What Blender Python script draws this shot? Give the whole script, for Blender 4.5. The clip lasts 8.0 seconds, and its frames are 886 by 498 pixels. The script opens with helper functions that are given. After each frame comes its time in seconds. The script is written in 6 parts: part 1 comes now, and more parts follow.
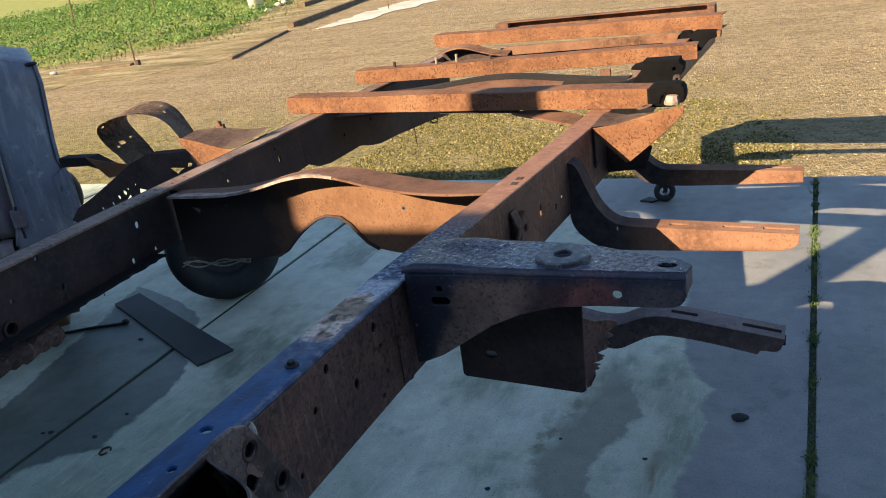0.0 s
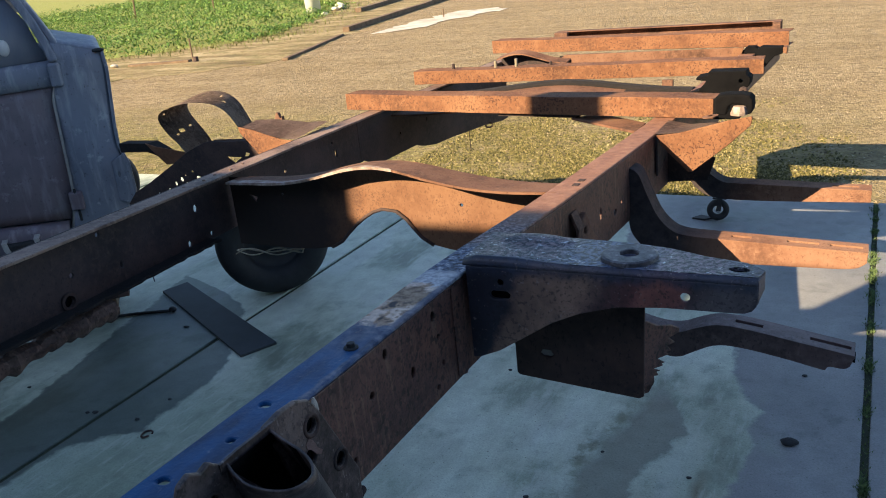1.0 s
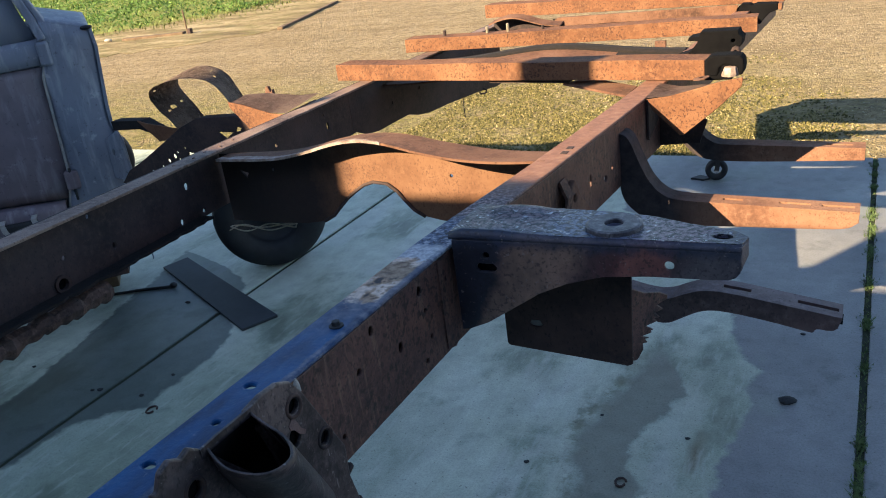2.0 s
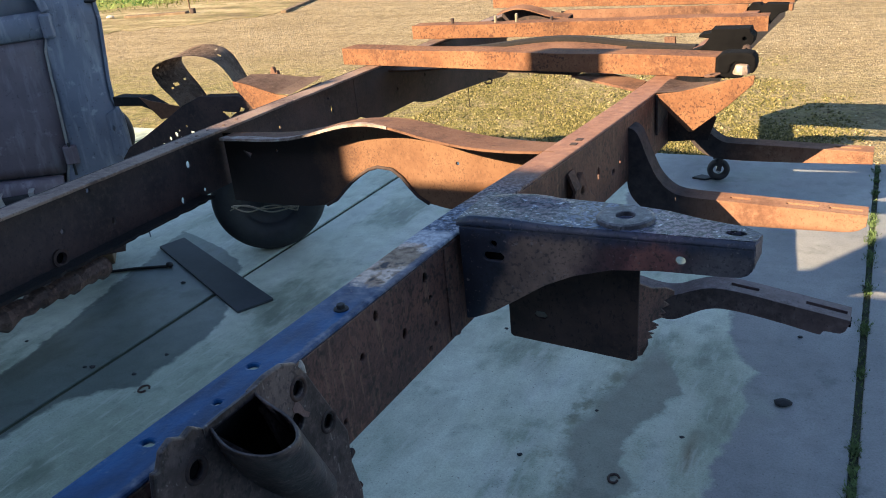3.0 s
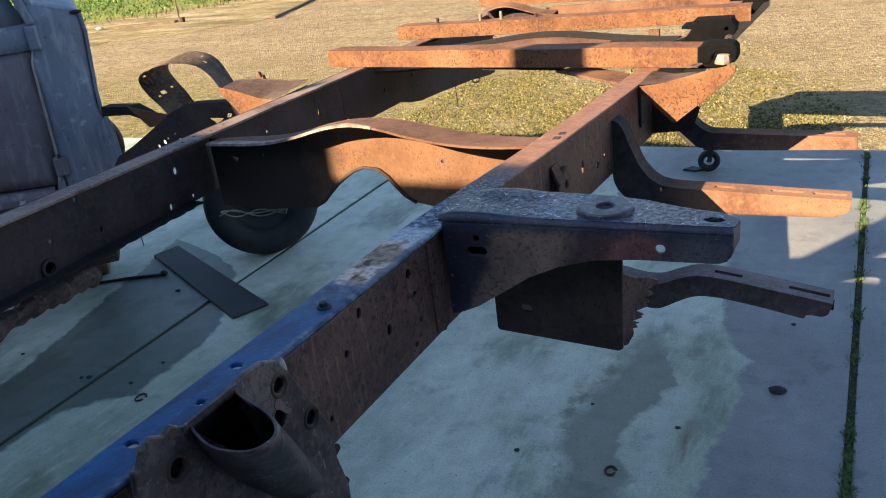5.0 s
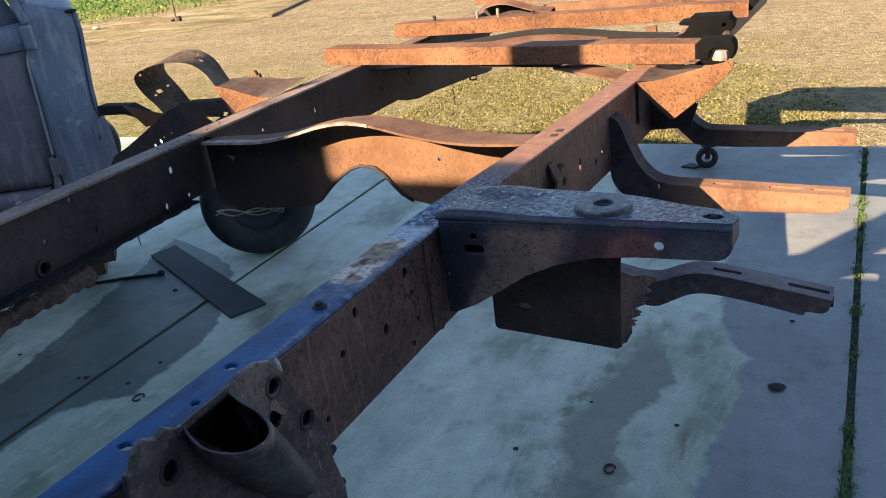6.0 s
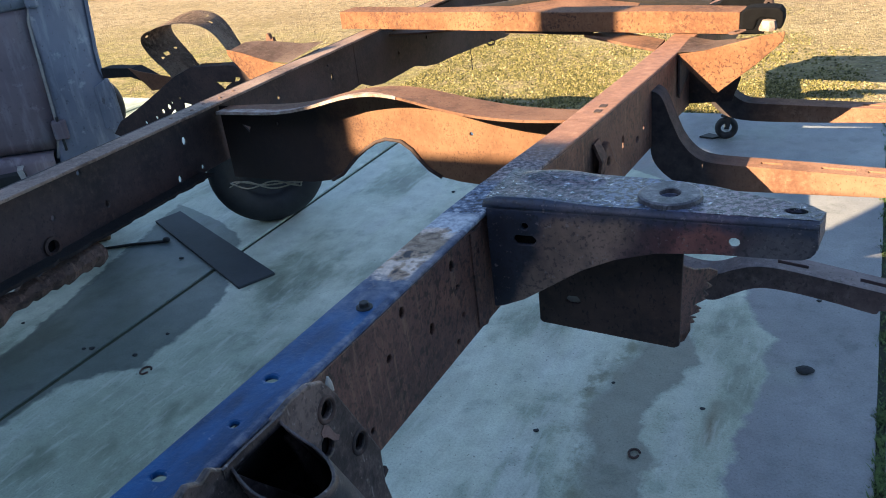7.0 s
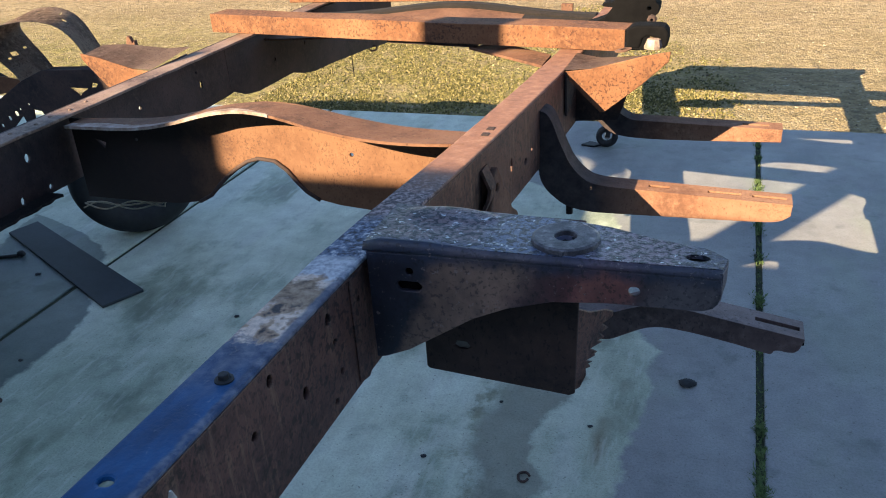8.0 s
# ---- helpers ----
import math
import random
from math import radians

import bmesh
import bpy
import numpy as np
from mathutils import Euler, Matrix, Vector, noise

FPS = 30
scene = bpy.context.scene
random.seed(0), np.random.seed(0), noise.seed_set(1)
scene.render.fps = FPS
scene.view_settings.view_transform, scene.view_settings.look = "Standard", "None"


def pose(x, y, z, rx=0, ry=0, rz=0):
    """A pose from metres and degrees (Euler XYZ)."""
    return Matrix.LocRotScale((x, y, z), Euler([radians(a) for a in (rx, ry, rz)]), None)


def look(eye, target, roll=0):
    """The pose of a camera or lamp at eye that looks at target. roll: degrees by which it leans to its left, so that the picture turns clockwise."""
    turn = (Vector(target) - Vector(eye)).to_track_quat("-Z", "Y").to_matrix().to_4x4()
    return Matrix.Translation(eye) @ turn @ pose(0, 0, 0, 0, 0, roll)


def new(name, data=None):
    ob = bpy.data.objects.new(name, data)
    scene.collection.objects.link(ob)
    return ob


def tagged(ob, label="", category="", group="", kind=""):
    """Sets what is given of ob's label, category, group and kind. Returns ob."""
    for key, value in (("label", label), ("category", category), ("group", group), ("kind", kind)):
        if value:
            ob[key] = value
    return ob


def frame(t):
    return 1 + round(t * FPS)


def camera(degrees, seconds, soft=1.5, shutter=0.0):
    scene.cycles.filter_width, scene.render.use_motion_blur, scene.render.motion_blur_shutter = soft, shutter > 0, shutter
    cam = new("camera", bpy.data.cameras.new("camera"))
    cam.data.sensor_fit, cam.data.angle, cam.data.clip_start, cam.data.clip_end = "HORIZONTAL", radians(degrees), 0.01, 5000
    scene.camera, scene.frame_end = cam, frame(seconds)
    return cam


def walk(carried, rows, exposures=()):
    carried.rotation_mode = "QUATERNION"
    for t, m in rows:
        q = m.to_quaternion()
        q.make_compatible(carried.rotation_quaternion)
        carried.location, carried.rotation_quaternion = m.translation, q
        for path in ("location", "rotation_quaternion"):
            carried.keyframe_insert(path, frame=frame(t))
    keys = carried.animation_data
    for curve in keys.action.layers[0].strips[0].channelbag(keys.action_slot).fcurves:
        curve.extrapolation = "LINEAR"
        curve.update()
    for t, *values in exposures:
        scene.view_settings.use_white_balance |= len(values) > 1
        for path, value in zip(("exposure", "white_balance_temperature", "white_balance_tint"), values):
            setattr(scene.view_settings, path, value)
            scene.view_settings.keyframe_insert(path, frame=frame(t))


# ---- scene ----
cam = camera(56.4, 8.0, 1.0)
PATH = [
    (0, (0.552, 0.907, 1.529), (-0.261, 2.587, 0.813), -8.3),
    (0.2, (0.541, 0.899, 1.535), (-0.275, 2.599, 0.868), -7.2),
    (0.5, (0.533, 0.894, 1.529), (-0.301, 2.587, 0.869), -6.5),
    (0.7, (0.518, 0.890, 1.518), (-0.353, 2.565, 0.857), -6.1),
    (1, (0.519, 0.898, 1.503), (-0.384, 2.547, 0.821), -6.1),
    (1.2, (0.527, 0.918, 1.499), (-0.372, 2.553, 0.781), -6.5),
    (1.5, (0.536, 0.922, 1.498), (-0.357, 2.544, 0.743), -8.0),
    (1.7, (0.546, 0.912, 1.512), (-0.36, 2.526, 0.756), -8.4),
    (2.8, (0.518, 0.917, 1.503), (-0.375, 2.534, 0.736), -5.8),
    (3, (0.519, 0.917, 1.501), (-0.374, 2.528, 0.722), -5.7),
    (3.5, (0.528, 0.916, 1.507), (-0.366, 2.526, 0.728), -6.1),
    (4, (0.535, 0.917, 1.508), (-0.358, 2.529, 0.731), -6.4),
    (4.5, (0.541, 0.917, 1.5), (-0.352, 2.529, 0.723), -7.1),
    (6, (0.539, 0.925, 1.492), (-0.346, 2.54, 0.71), -7.7),
    (6.5, (0.511, 0.956, 1.488), (-0.365, 2.547, 0.651), -7.8),
    (6.8, (0.459, 0.971, 1.494), (-0.417, 2.552, 0.639), -7.3),
    (7, (0.44, 0.988, 1.494), (-0.435, 2.566, 0.63), -7.1),
    (7.2, (0.422, 1.004, 1.505), (-0.424, 2.595, 0.637), -7.1),
    (7.4, (0.397, 1.028, 1.494), (-0.392, 2.648, 0.626), -6.4),
    (7.5, (0.383, 1.02, 1.511), (-0.334, 2.664, 0.627), -5.4),
    (8, (0.4, 1.097, 1.499), (-0.219, 2.776, 0.608), -3.8),
]
walk(cam, [(t, look(eye, target, roll)) for t, eye, target, roll in PATH],
     [(0.0, 1.60), (0.5, 1.54), (1.0, 1.65), (1.7, 1.76), (2.8, 1.94), (3.5, 1.92), (4.0, 1.86), (4.5, 1.89), (6.0, 1.94), (6.5, 2.07), (7.0, 2.24), (7.5, 2.12), (8.0, 1.97)])

# ---- world, sun, exposure ----
SUN = Vector((0.605, 1.0, -0.57)).normalized()
world = bpy.data.worlds.new("sky")
scene.world = world
world.use_nodes = True
wn = world.node_tree
sky = wn.nodes.new("ShaderNodeTexSky")
sky.sky_type, sky.sun_disc = "NISHITA", False
sky.sun_elevation = math.asin(-SUN.z)
sky.ozone_density, sky.dust_density = 2.5, 0.5
sky.sun_rotation = math.atan2(-SUN.x, -SUN.y)
wn.links.new(sky.outputs[0], wn.nodes["Background"].inputs[0])
wn.nodes["Background"].inputs[1].default_value = 0.064
sun = new("sun", bpy.data.lights.new("sun", "SUN"))
sun.data.energy, sun.data.angle, sun.data.color = 4.75, radians(0.22), (1.0, 0.78, 0.50)
sun.matrix_world = Matrix.Translation((0, -6, 9)) @ SUN.to_track_quat("-Z", "Y").to_matrix().to_4x4()


# ---- materials ----
def mat(name, build):
    m = bpy.data.materials.new(name)
    m.use_nodes = True
    nt = m.node_tree
    b = nt.nodes["Principled BSDF"]
    build(nt, b)
    return m


def wcoords(nt, scale=1.0):
    g = nt.nodes.new("ShaderNodeNewGeometry")
    mp = nt.nodes.new("ShaderNodeMapping")
    mp.inputs["Scale"].default_value = scale if hasattr(scale, "__len__") else (scale,) * 3
    nt.links.new(g.outputs["Position"], mp.inputs[0])
    return mp.outputs[0]


def noise_tex(nt, vec, scale, detail=6, rough=0.6, out="Fac"):
    n = nt.nodes.new("ShaderNodeTexNoise")
    n.inputs["Scale"].default_value, n.inputs["Detail"].default_value, n.inputs["Roughness"].default_value = scale, detail, rough
    nt.links.new(vec, n.inputs["Vector"])
    return n.outputs[out]


def ramp(nt, fac, stops):
    r = nt.nodes.new("ShaderNodeValToRGB")
    e = r.color_ramp.elements
    while len(e) < len(stops):
        e.new(0.5)
    for k, (p, c) in zip(e, stops):
        k.position, k.color = p, (*c, 1) if len(c) == 3 else c
    nt.links.new(fac, r.inputs[0])
    return r.outputs[0]


def grey(nt, fac, lo, hi, a=0.0, b=1.0):
    m = nt.nodes.new("ShaderNodeMapRange")
    for k, v in zip((1, 2, 3, 4), (lo, hi, a, b)):
        m.inputs[k].default_value = v
    nt.links.new(fac, m.inputs[0])
    return m.outputs[0]


def blend(nt, fac, a, b, how="MIX"):
    m = nt.nodes.new("ShaderNodeMix")
    m.data_type, m.blend_type = "RGBA", how
    for k, v in ((0, fac), (6, a), (7, b)):
        if hasattr(v, "links"):
            nt.links.new(v, m.inputs[k])
        elif k == 0:
            m.inputs[k].default_value = v
        else:
            m.inputs[k].default_value = (*v, 1)
    return m.outputs[2]


def relief(nt, b, height, strength, dist):
    u = nt.nodes.new("ShaderNodeBump")
    u.inputs["Strength"].default_value, u.inputs["Distance"].default_value = strength, dist
    nt.links.new(height, u.inputs["Height"])
    nt.links.new(u.outputs[0], b.inputs["Normal"])


def ramp_along(nt, value, lo, hi, stops):
    """Colours along a line: stops give (place, colour) between lo and hi."""
    return ramp(nt, grey(nt, value, lo, hi), [((p - lo) / (hi - lo), c) for p, c in stops])


def axes(nt, v):
    sep = nt.nodes.new("ShaderNodeSeparateXYZ")
    nt.links.new(v, sep.inputs[0])
    return sep.outputs


def maths(nt, op, p, q=0.0):
    m = nt.nodes.new("ShaderNodeMath")
    m.operation = op
    for i, k in enumerate((p, q)):
        if hasattr(k, "links"):
            nt.links.new(k, m.inputs[i])
        else:
            m.inputs[i].default_value = k
    return m.outputs[0]


def wobble(nt, value, v, scale, size, detail=6):
    """A coordinate with an uneven edge."""
    return maths(nt, "ADD", value, maths(nt, "MULTIPLY", maths(nt, "SUBTRACT", noise_tex(nt, v, scale, detail, 0.65), 0.5), size))


def rusty(base, light, dark, rough=0.85, paint=None, cover=(0.45, 0.6), streak=None, pock=None, fleck=95):
    """Rust with pits and pale scale; paint: what is left of an old coat."""
    def build(nt, b):
        v = wcoords(nt)
        big = noise_tex(nt, v, 7, 8, 0.65)
        fine = noise_tex(nt, v, 70, 6, 0.7)
        c = ramp(nt, big, [(0.36, dark), (0.49, base), (0.65, light)])
        c = blend(nt, grey(nt, fine, 0.42, 0.7), c, ramp(nt, fine, [(0.4, base), (0.7, light)]))
        pits = noise_tex(nt, wcoords(nt, (1, 1, 0.6)), 210, 4, 0.6)
        c = blend(nt, grey(nt, pits, 0.57, 0.66, 0, 0.75), c, dark)
        if streak:
            run = noise_tex(nt, wcoords(nt, (1, 1, 0.10)), 75, 6, 0.65)
            c = blend(nt, grey(nt, run, 0.55, 0.66, 0, 0.55), c, streak)
            grit = noise_tex(nt, v, 210, 4, 0.65)
            c = blend(nt, grey(nt, grit, 0.56, 0.62, 0, 0.6), c, dark)
        if pock:
            hole = noise_tex(nt, v, fleck, 3, 0.55)
            patchy = grey(nt, noise_tex(nt, v, 11, 4, 0.6), *((0.36, 0.54) if fleck < 200 else (0.47, 0.66)))
            m = nt.nodes.new("ShaderNodeMath")
            m.operation = "MULTIPLY"
            nt.links.new(grey(nt, hole, 0.54, 0.61, 0, 0.85 if fleck < 200 else 0.7), m.inputs[0])
            nt.links.new(patchy, m.inputs[1])
            c = blend(nt, m.outputs[0], c, pock)
        if paint:
            edge = noise_tex(nt, v, 11, 9, 0.7)
            c = blend(nt, grey(nt, edge, *cover), c, paint)
        nt.links.new(c, b.inputs["Base Color"])
        b.inputs["Roughness"].default_value = rough
        relief(nt, b, fine, 0.5, 0.002)
    return build


def scratched(base, light, dark):
    """Worn dark steel with pale scratches and chips."""
    def build(nt, b):
        rusty(base, light, dark, 0.46, fleck=150, pock=dark)(nt, b)
        c = b.inputs["Base Color"].links[0].from_socket
        v = wcoords(nt)
        line = noise_tex(nt, wcoords(nt, (1, 1.6, 0.35)), 90, 3, 0.5)
        c = blend(nt, grey(nt, line, 0.66, 0.72, 0, 0.5), c, (0.34, 0.30, 0.29))
        chip = noise_tex(nt, v, 170, 4, 0.6)
        c = blend(nt, grey(nt, chip, 0.64, 0.70, 0, 0.6), c, (0.30, 0.27, 0.26))
        grime = noise_tex(nt, v, 24, 6, 0.65)
        c = blend(nt, grey(nt, grime, 0.52, 0.62, 0, 0.6), c, dark)
        nt.links.new(c, b.inputs["Base Color"])
    return build


def shaded_web(nt, b):
    """Even orange rust, with the shade at the inner rail's end painted in black."""
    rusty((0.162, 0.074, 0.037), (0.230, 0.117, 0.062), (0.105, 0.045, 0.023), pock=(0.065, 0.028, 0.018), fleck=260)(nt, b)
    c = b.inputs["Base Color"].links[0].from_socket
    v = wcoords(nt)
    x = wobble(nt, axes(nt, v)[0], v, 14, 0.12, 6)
    # colour goes near-black where this end lies in shade
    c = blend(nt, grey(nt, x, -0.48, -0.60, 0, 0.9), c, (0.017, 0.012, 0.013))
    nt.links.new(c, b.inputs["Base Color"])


def arm_build(nt, b):
    """Outrigger arm: shade painted in black round the bend, pale orange rust along the straight end."""
    rusty((0.235, 0.112, 0.064), (0.320, 0.175, 0.108), (0.140, 0.062, 0.036), pock=(0.085, 0.038, 0.024), fleck=260)(nt, b)
    c = b.inputs["Base Color"].links[0].from_socket
    v = wcoords(nt)
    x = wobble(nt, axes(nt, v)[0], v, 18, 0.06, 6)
    # near-black tone for the shaded bend
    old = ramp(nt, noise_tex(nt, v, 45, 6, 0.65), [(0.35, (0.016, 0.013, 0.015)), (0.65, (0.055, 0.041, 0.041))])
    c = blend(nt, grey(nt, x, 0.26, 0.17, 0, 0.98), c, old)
    nt.links.new(c, b.inputs["Base Color"])


def pressed(nt, b):
    """Bracket cheek: navy paint at both ends, worn brown steel and dull red primer in broad patches between."""
    v = wcoords(nt)
    ax = axes(nt, v)
    slant = maths(nt, "ADD", ax[0], maths(nt, "MULTIPLY", maths(nt, "SUBTRACT", 1.05, ax[2]), 0.45))
    x = wobble(nt, slant, v, 20, 0.055, 5)
    c = ramp_along(nt, x, 0.0, 0.46, [(0.03, (0.020, 0.022, 0.036)), (0.092, (0.026, 0.028, 0.044)), (0.108, (0.22, 0.145, 0.115)), (0.185, (0.30, 0.195, 0.15)), (0.212, (0.085, 0.048, 0.052)), (0.25, (0.125, 0.048, 0.050)),
                                           (0.27, (0.30, 0.118, 0.098)), (0.305, (0.23, 0.090, 0.080)), (0.325, (0.080, 0.056, 0.064)), (0.348, (0.135, 0.118, 0.128)), (0.395, (0.13, 0.115, 0.127)), (0.405, (0.016, 0.019, 0.032))])
    top = grey(nt, wobble(nt, ax[2], v, 40, 0.03), 1.072, 1.083, 0, 0.8)
    c = blend(nt, top, c, (0.034, 0.046, 0.085))
    tone = noise_tex(nt, wcoords(nt, (1, 1, 0.7)), 30, 7, 0.65)
    c = blend(nt, 0.75, c, ramp(nt, tone, [(0.32, (0.42, 0.42, 0.45)), (0.66, (1.3, 1.22, 1.18))]), "MULTIPLY")
    speck = noise_tex(nt, v, 190, 4, 0.65)
    c = blend(nt, grey(nt, speck, 0.54, 0.62, 0, 0.6), c, (0.016, 0.014, 0.018))
    c = blend(nt, grey(nt, noise_tex(nt, v, 130, 5, 0.7), 0.61, 0.67, 0, 0.6), c, (0.30, 0.25, 0.24))
    nt.links.new(c, b.inputs["Base Color"])
    b.inputs["Roughness"].default_value = 0.42
    relief(nt, b, speck, 0.4, 0.0015)


M = {}
M["rust"] = mat("rusted steel", rusty((0.125, 0.060, 0.038), (0.215, 0.115, 0.072), (0.040, 0.022, 0.017)))
M["rust_orange"] = mat("orange rust", rusty((0.150, 0.067, 0.037), (0.224, 0.116, 0.069), (0.062, 0.028, 0.016)))
M["rust_dark"] = mat("dark rust", rusty((0.042, 0.027, 0.025), (0.085, 0.050, 0.042), (0.018, 0.013, 0.014)))
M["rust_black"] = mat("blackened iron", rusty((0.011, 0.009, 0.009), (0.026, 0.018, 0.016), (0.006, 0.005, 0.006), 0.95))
M["primer"] = mat("bracket with old paint", pressed)
M["rail"] = mat("rail rust", rusty((0.078, 0.036, 0.031), (0.165, 0.080, 0.060), (0.018, 0.011, 0.011), 0.55, None, (0, 1), (0.25, 0.155, 0.105), (0.014, 0.009, 0.009)))
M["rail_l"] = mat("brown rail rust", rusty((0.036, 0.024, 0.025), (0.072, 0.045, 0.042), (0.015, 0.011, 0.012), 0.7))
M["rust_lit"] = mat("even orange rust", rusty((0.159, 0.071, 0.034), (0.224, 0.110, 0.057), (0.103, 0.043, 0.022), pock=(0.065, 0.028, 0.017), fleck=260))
M["arm_rust"] = mat("pale orange rust, shade painted round the bend", arm_build)
M["cross_web"] = mat("orange rust with painted shade", shaded_web)
M["rust_sill"] = mat("pitted sill rust", rusty((0.176, 0.072, 0.031), (0.262, 0.129, 0.064), (0.090, 0.036, 0.017), pock=(0.065, 0.024, 0.013), fleck=150))
M["flange_l"] = mat("worn brown flange rust, also sunlit gusset tops", rusty((0.202, 0.129, 0.099), (0.344, 0.245, 0.194), (0.073, 0.043, 0.034), 0.6))
M["rust_scaly"] = mat("scaly rust", rusty((0.055, 0.034, 0.028), (0.20, 0.135, 0.105), (0.02, 0.014, 0.014)))
M["strap"] = mat("pale-flecked strap rust", rusty((0.235, 0.150, 0.105), (0.44, 0.32, 0.24), (0.065, 0.040, 0.030)))
M["arm_brown"] = mat("purple-brown worn steel", rusty((0.125, 0.080, 0.078), (0.215, 0.150, 0.145), (0.045, 0.029, 0.030), 0.55))
M["bracket"] = mat("grey-brown bracket steel", scratched((0.050, 0.035, 0.034), (0.150, 0.110, 0.102), (0.014, 0.010, 0.011)))
M["pad_steel"] = mat("scuffed pad steel", rusty((0.095, 0.085, 0.095), (0.30, 0.28, 0.29), (0.022, 0.020, 0.026), 0.4))


def rail_top_build(nt, b):
    """Blue paint rubbed pale, then torn scale and tan rust, then chipped dark paint, then bare rust along the rail."""
    v = wcoords(nt)
    ax = axes(nt, v)
    y = wobble(nt, ax[1], v, 30, 0.10, 8)
    broad = wobble(nt, ax[1], wcoords(nt, (1, 0.6, 1)), 9, 0.14, 4)
    fine = noise_tex(nt, v, 120, 7, 0.7)
    tone = noise_tex(nt, wcoords(nt, (1, 0.35, 1)), 26, 6, 0.6)
    blue = ramp(nt, tone, [(0.34, (0.003, 0.032, 0.100)), (0.55, (0.005, 0.070, 0.205)), (0.72, (0.010, 0.108, 0.285))])
    blue = blend(nt, grey(nt, noise_tex(nt, v, 85, 6, 0.7), 0.63, 0.68, 0, 0.7), blue, (0.13, 0.17, 0.27))
    rubbed = ramp(nt, noise_tex(nt, v, 55, 7, 0.65), [(0.36, (0.016, 0.034, 0.085)), (0.5, (0.062, 0.085, 0.15)), (0.66, (0.17, 0.18, 0.23))])
    c = blend(nt, grey(nt, broad, 1.565, 1.65, 0, 0.85), blue, rubbed)
    # torn patches: tan rust, pale grey scale, dark ovals
    patch = noise_tex(nt, wcoords(nt, (1, 0.75, 1)), 33, 4, 0.55)
    scale = ramp(nt, patch, [(0.36, (0.035, 0.028, 0.034)), (0.40, (0.30, 0.19, 0.125)), (0.455, (0.47, 0.33, 0.23)), (0.475, (0.62, 0.48, 0.39)), (0.58, (0.74, 0.60, 0.50)), (0.64, (0.32, 0.21, 0.15))])
    scale = blend(nt, 0.7, scale, ramp(nt, fine, [(0.34, (0.45, 0.42, 0.42)), (0.58, (1.08, 1.06, 1.05))]), "MULTIPLY")
    tan = ramp(nt, noise_tex(nt, v, 70, 6, 0.65), [(0.35, (0.09, 0.052, 0.035)), (0.48, (0.26, 0.17, 0.11)), (0.65, (0.40, 0.29, 0.20))])
    scale = blend(nt, maths(nt, "MULTIPLY", grey(nt, y, 1.735, 1.75), grey(nt, y, 1.795, 1.78)), scale, tan)
    sky_grey = ramp(nt, fine, [(0.35, (0.22, 0.24, 0.29)), (0.6, (0.56, 0.58, 0.62))])
    scale = blend(nt, grey(nt, y, 1.80, 1.815), scale, sky_grey)
    torn = grey(nt, y, 1.655, 1.668)
    c = blend(nt, torn, c, scale)
    # a strip of old paint stays along the outer edge
    edge = maths(nt, "MULTIPLY", grey(nt, wobble(nt, ax[0], v, 45, 0.010), 0.010, 0.014), grey(nt, y, 1.86, 1.80))
    c = blend(nt, maths(nt, "MULTIPLY", edge, 0.85), c, rubbed)
    chip = ramp(nt, noise_tex(nt, v, 115, 8, 0.75), [(0.43, (0.010, 0.013, 0.024)), (0.47, (0.055, 0.085, 0.16)), (0.55, (0.15, 0.19, 0.28)), (0.60, (0.48, 0.50, 0.54))])
    c = blend(nt, grey(nt, y, 1.845, 1.86), c, chip)
    speck = ramp(nt, noise_tex(nt, v, 150, 6, 0.7), [(0.42, (0.026, 0.022, 0.030)), (0.50, (0.14, 0.10, 0.11)), (0.62, (0.36, 0.29, 0.30))])
    c = blend(nt, grey(nt, y, 1.965, 1.99), c, speck)
    rust = ramp(nt, noise_tex(nt, v, 45, 10, 0.7), [(0.3, (0.15, 0.068, 0.045)), (0.55, (0.27, 0.135, 0.085)), (0.75, (0.38, 0.225, 0.15))])
    c = blend(nt, grey(nt, y, 2.06, 2.15), c, rust)
    nt.links.new(c, b.inputs["Base Color"])
    nt.links.new(grey(nt, broad, 1.55, 1.68, 0.40, 0.62), b.inputs["Roughness"])
    nt.links.new(grey(nt, broad, 1.55, 1.68, 0.22, 0.5), b.inputs["Specular IOR Level"])
    relief(nt, b, maths(nt, "ADD", fine, maths(nt, "MULTIPLY", patch, torn)), 0.45, 0.002)


M["rail_top"] = mat("blue paint over flaking rust", rail_top_build)


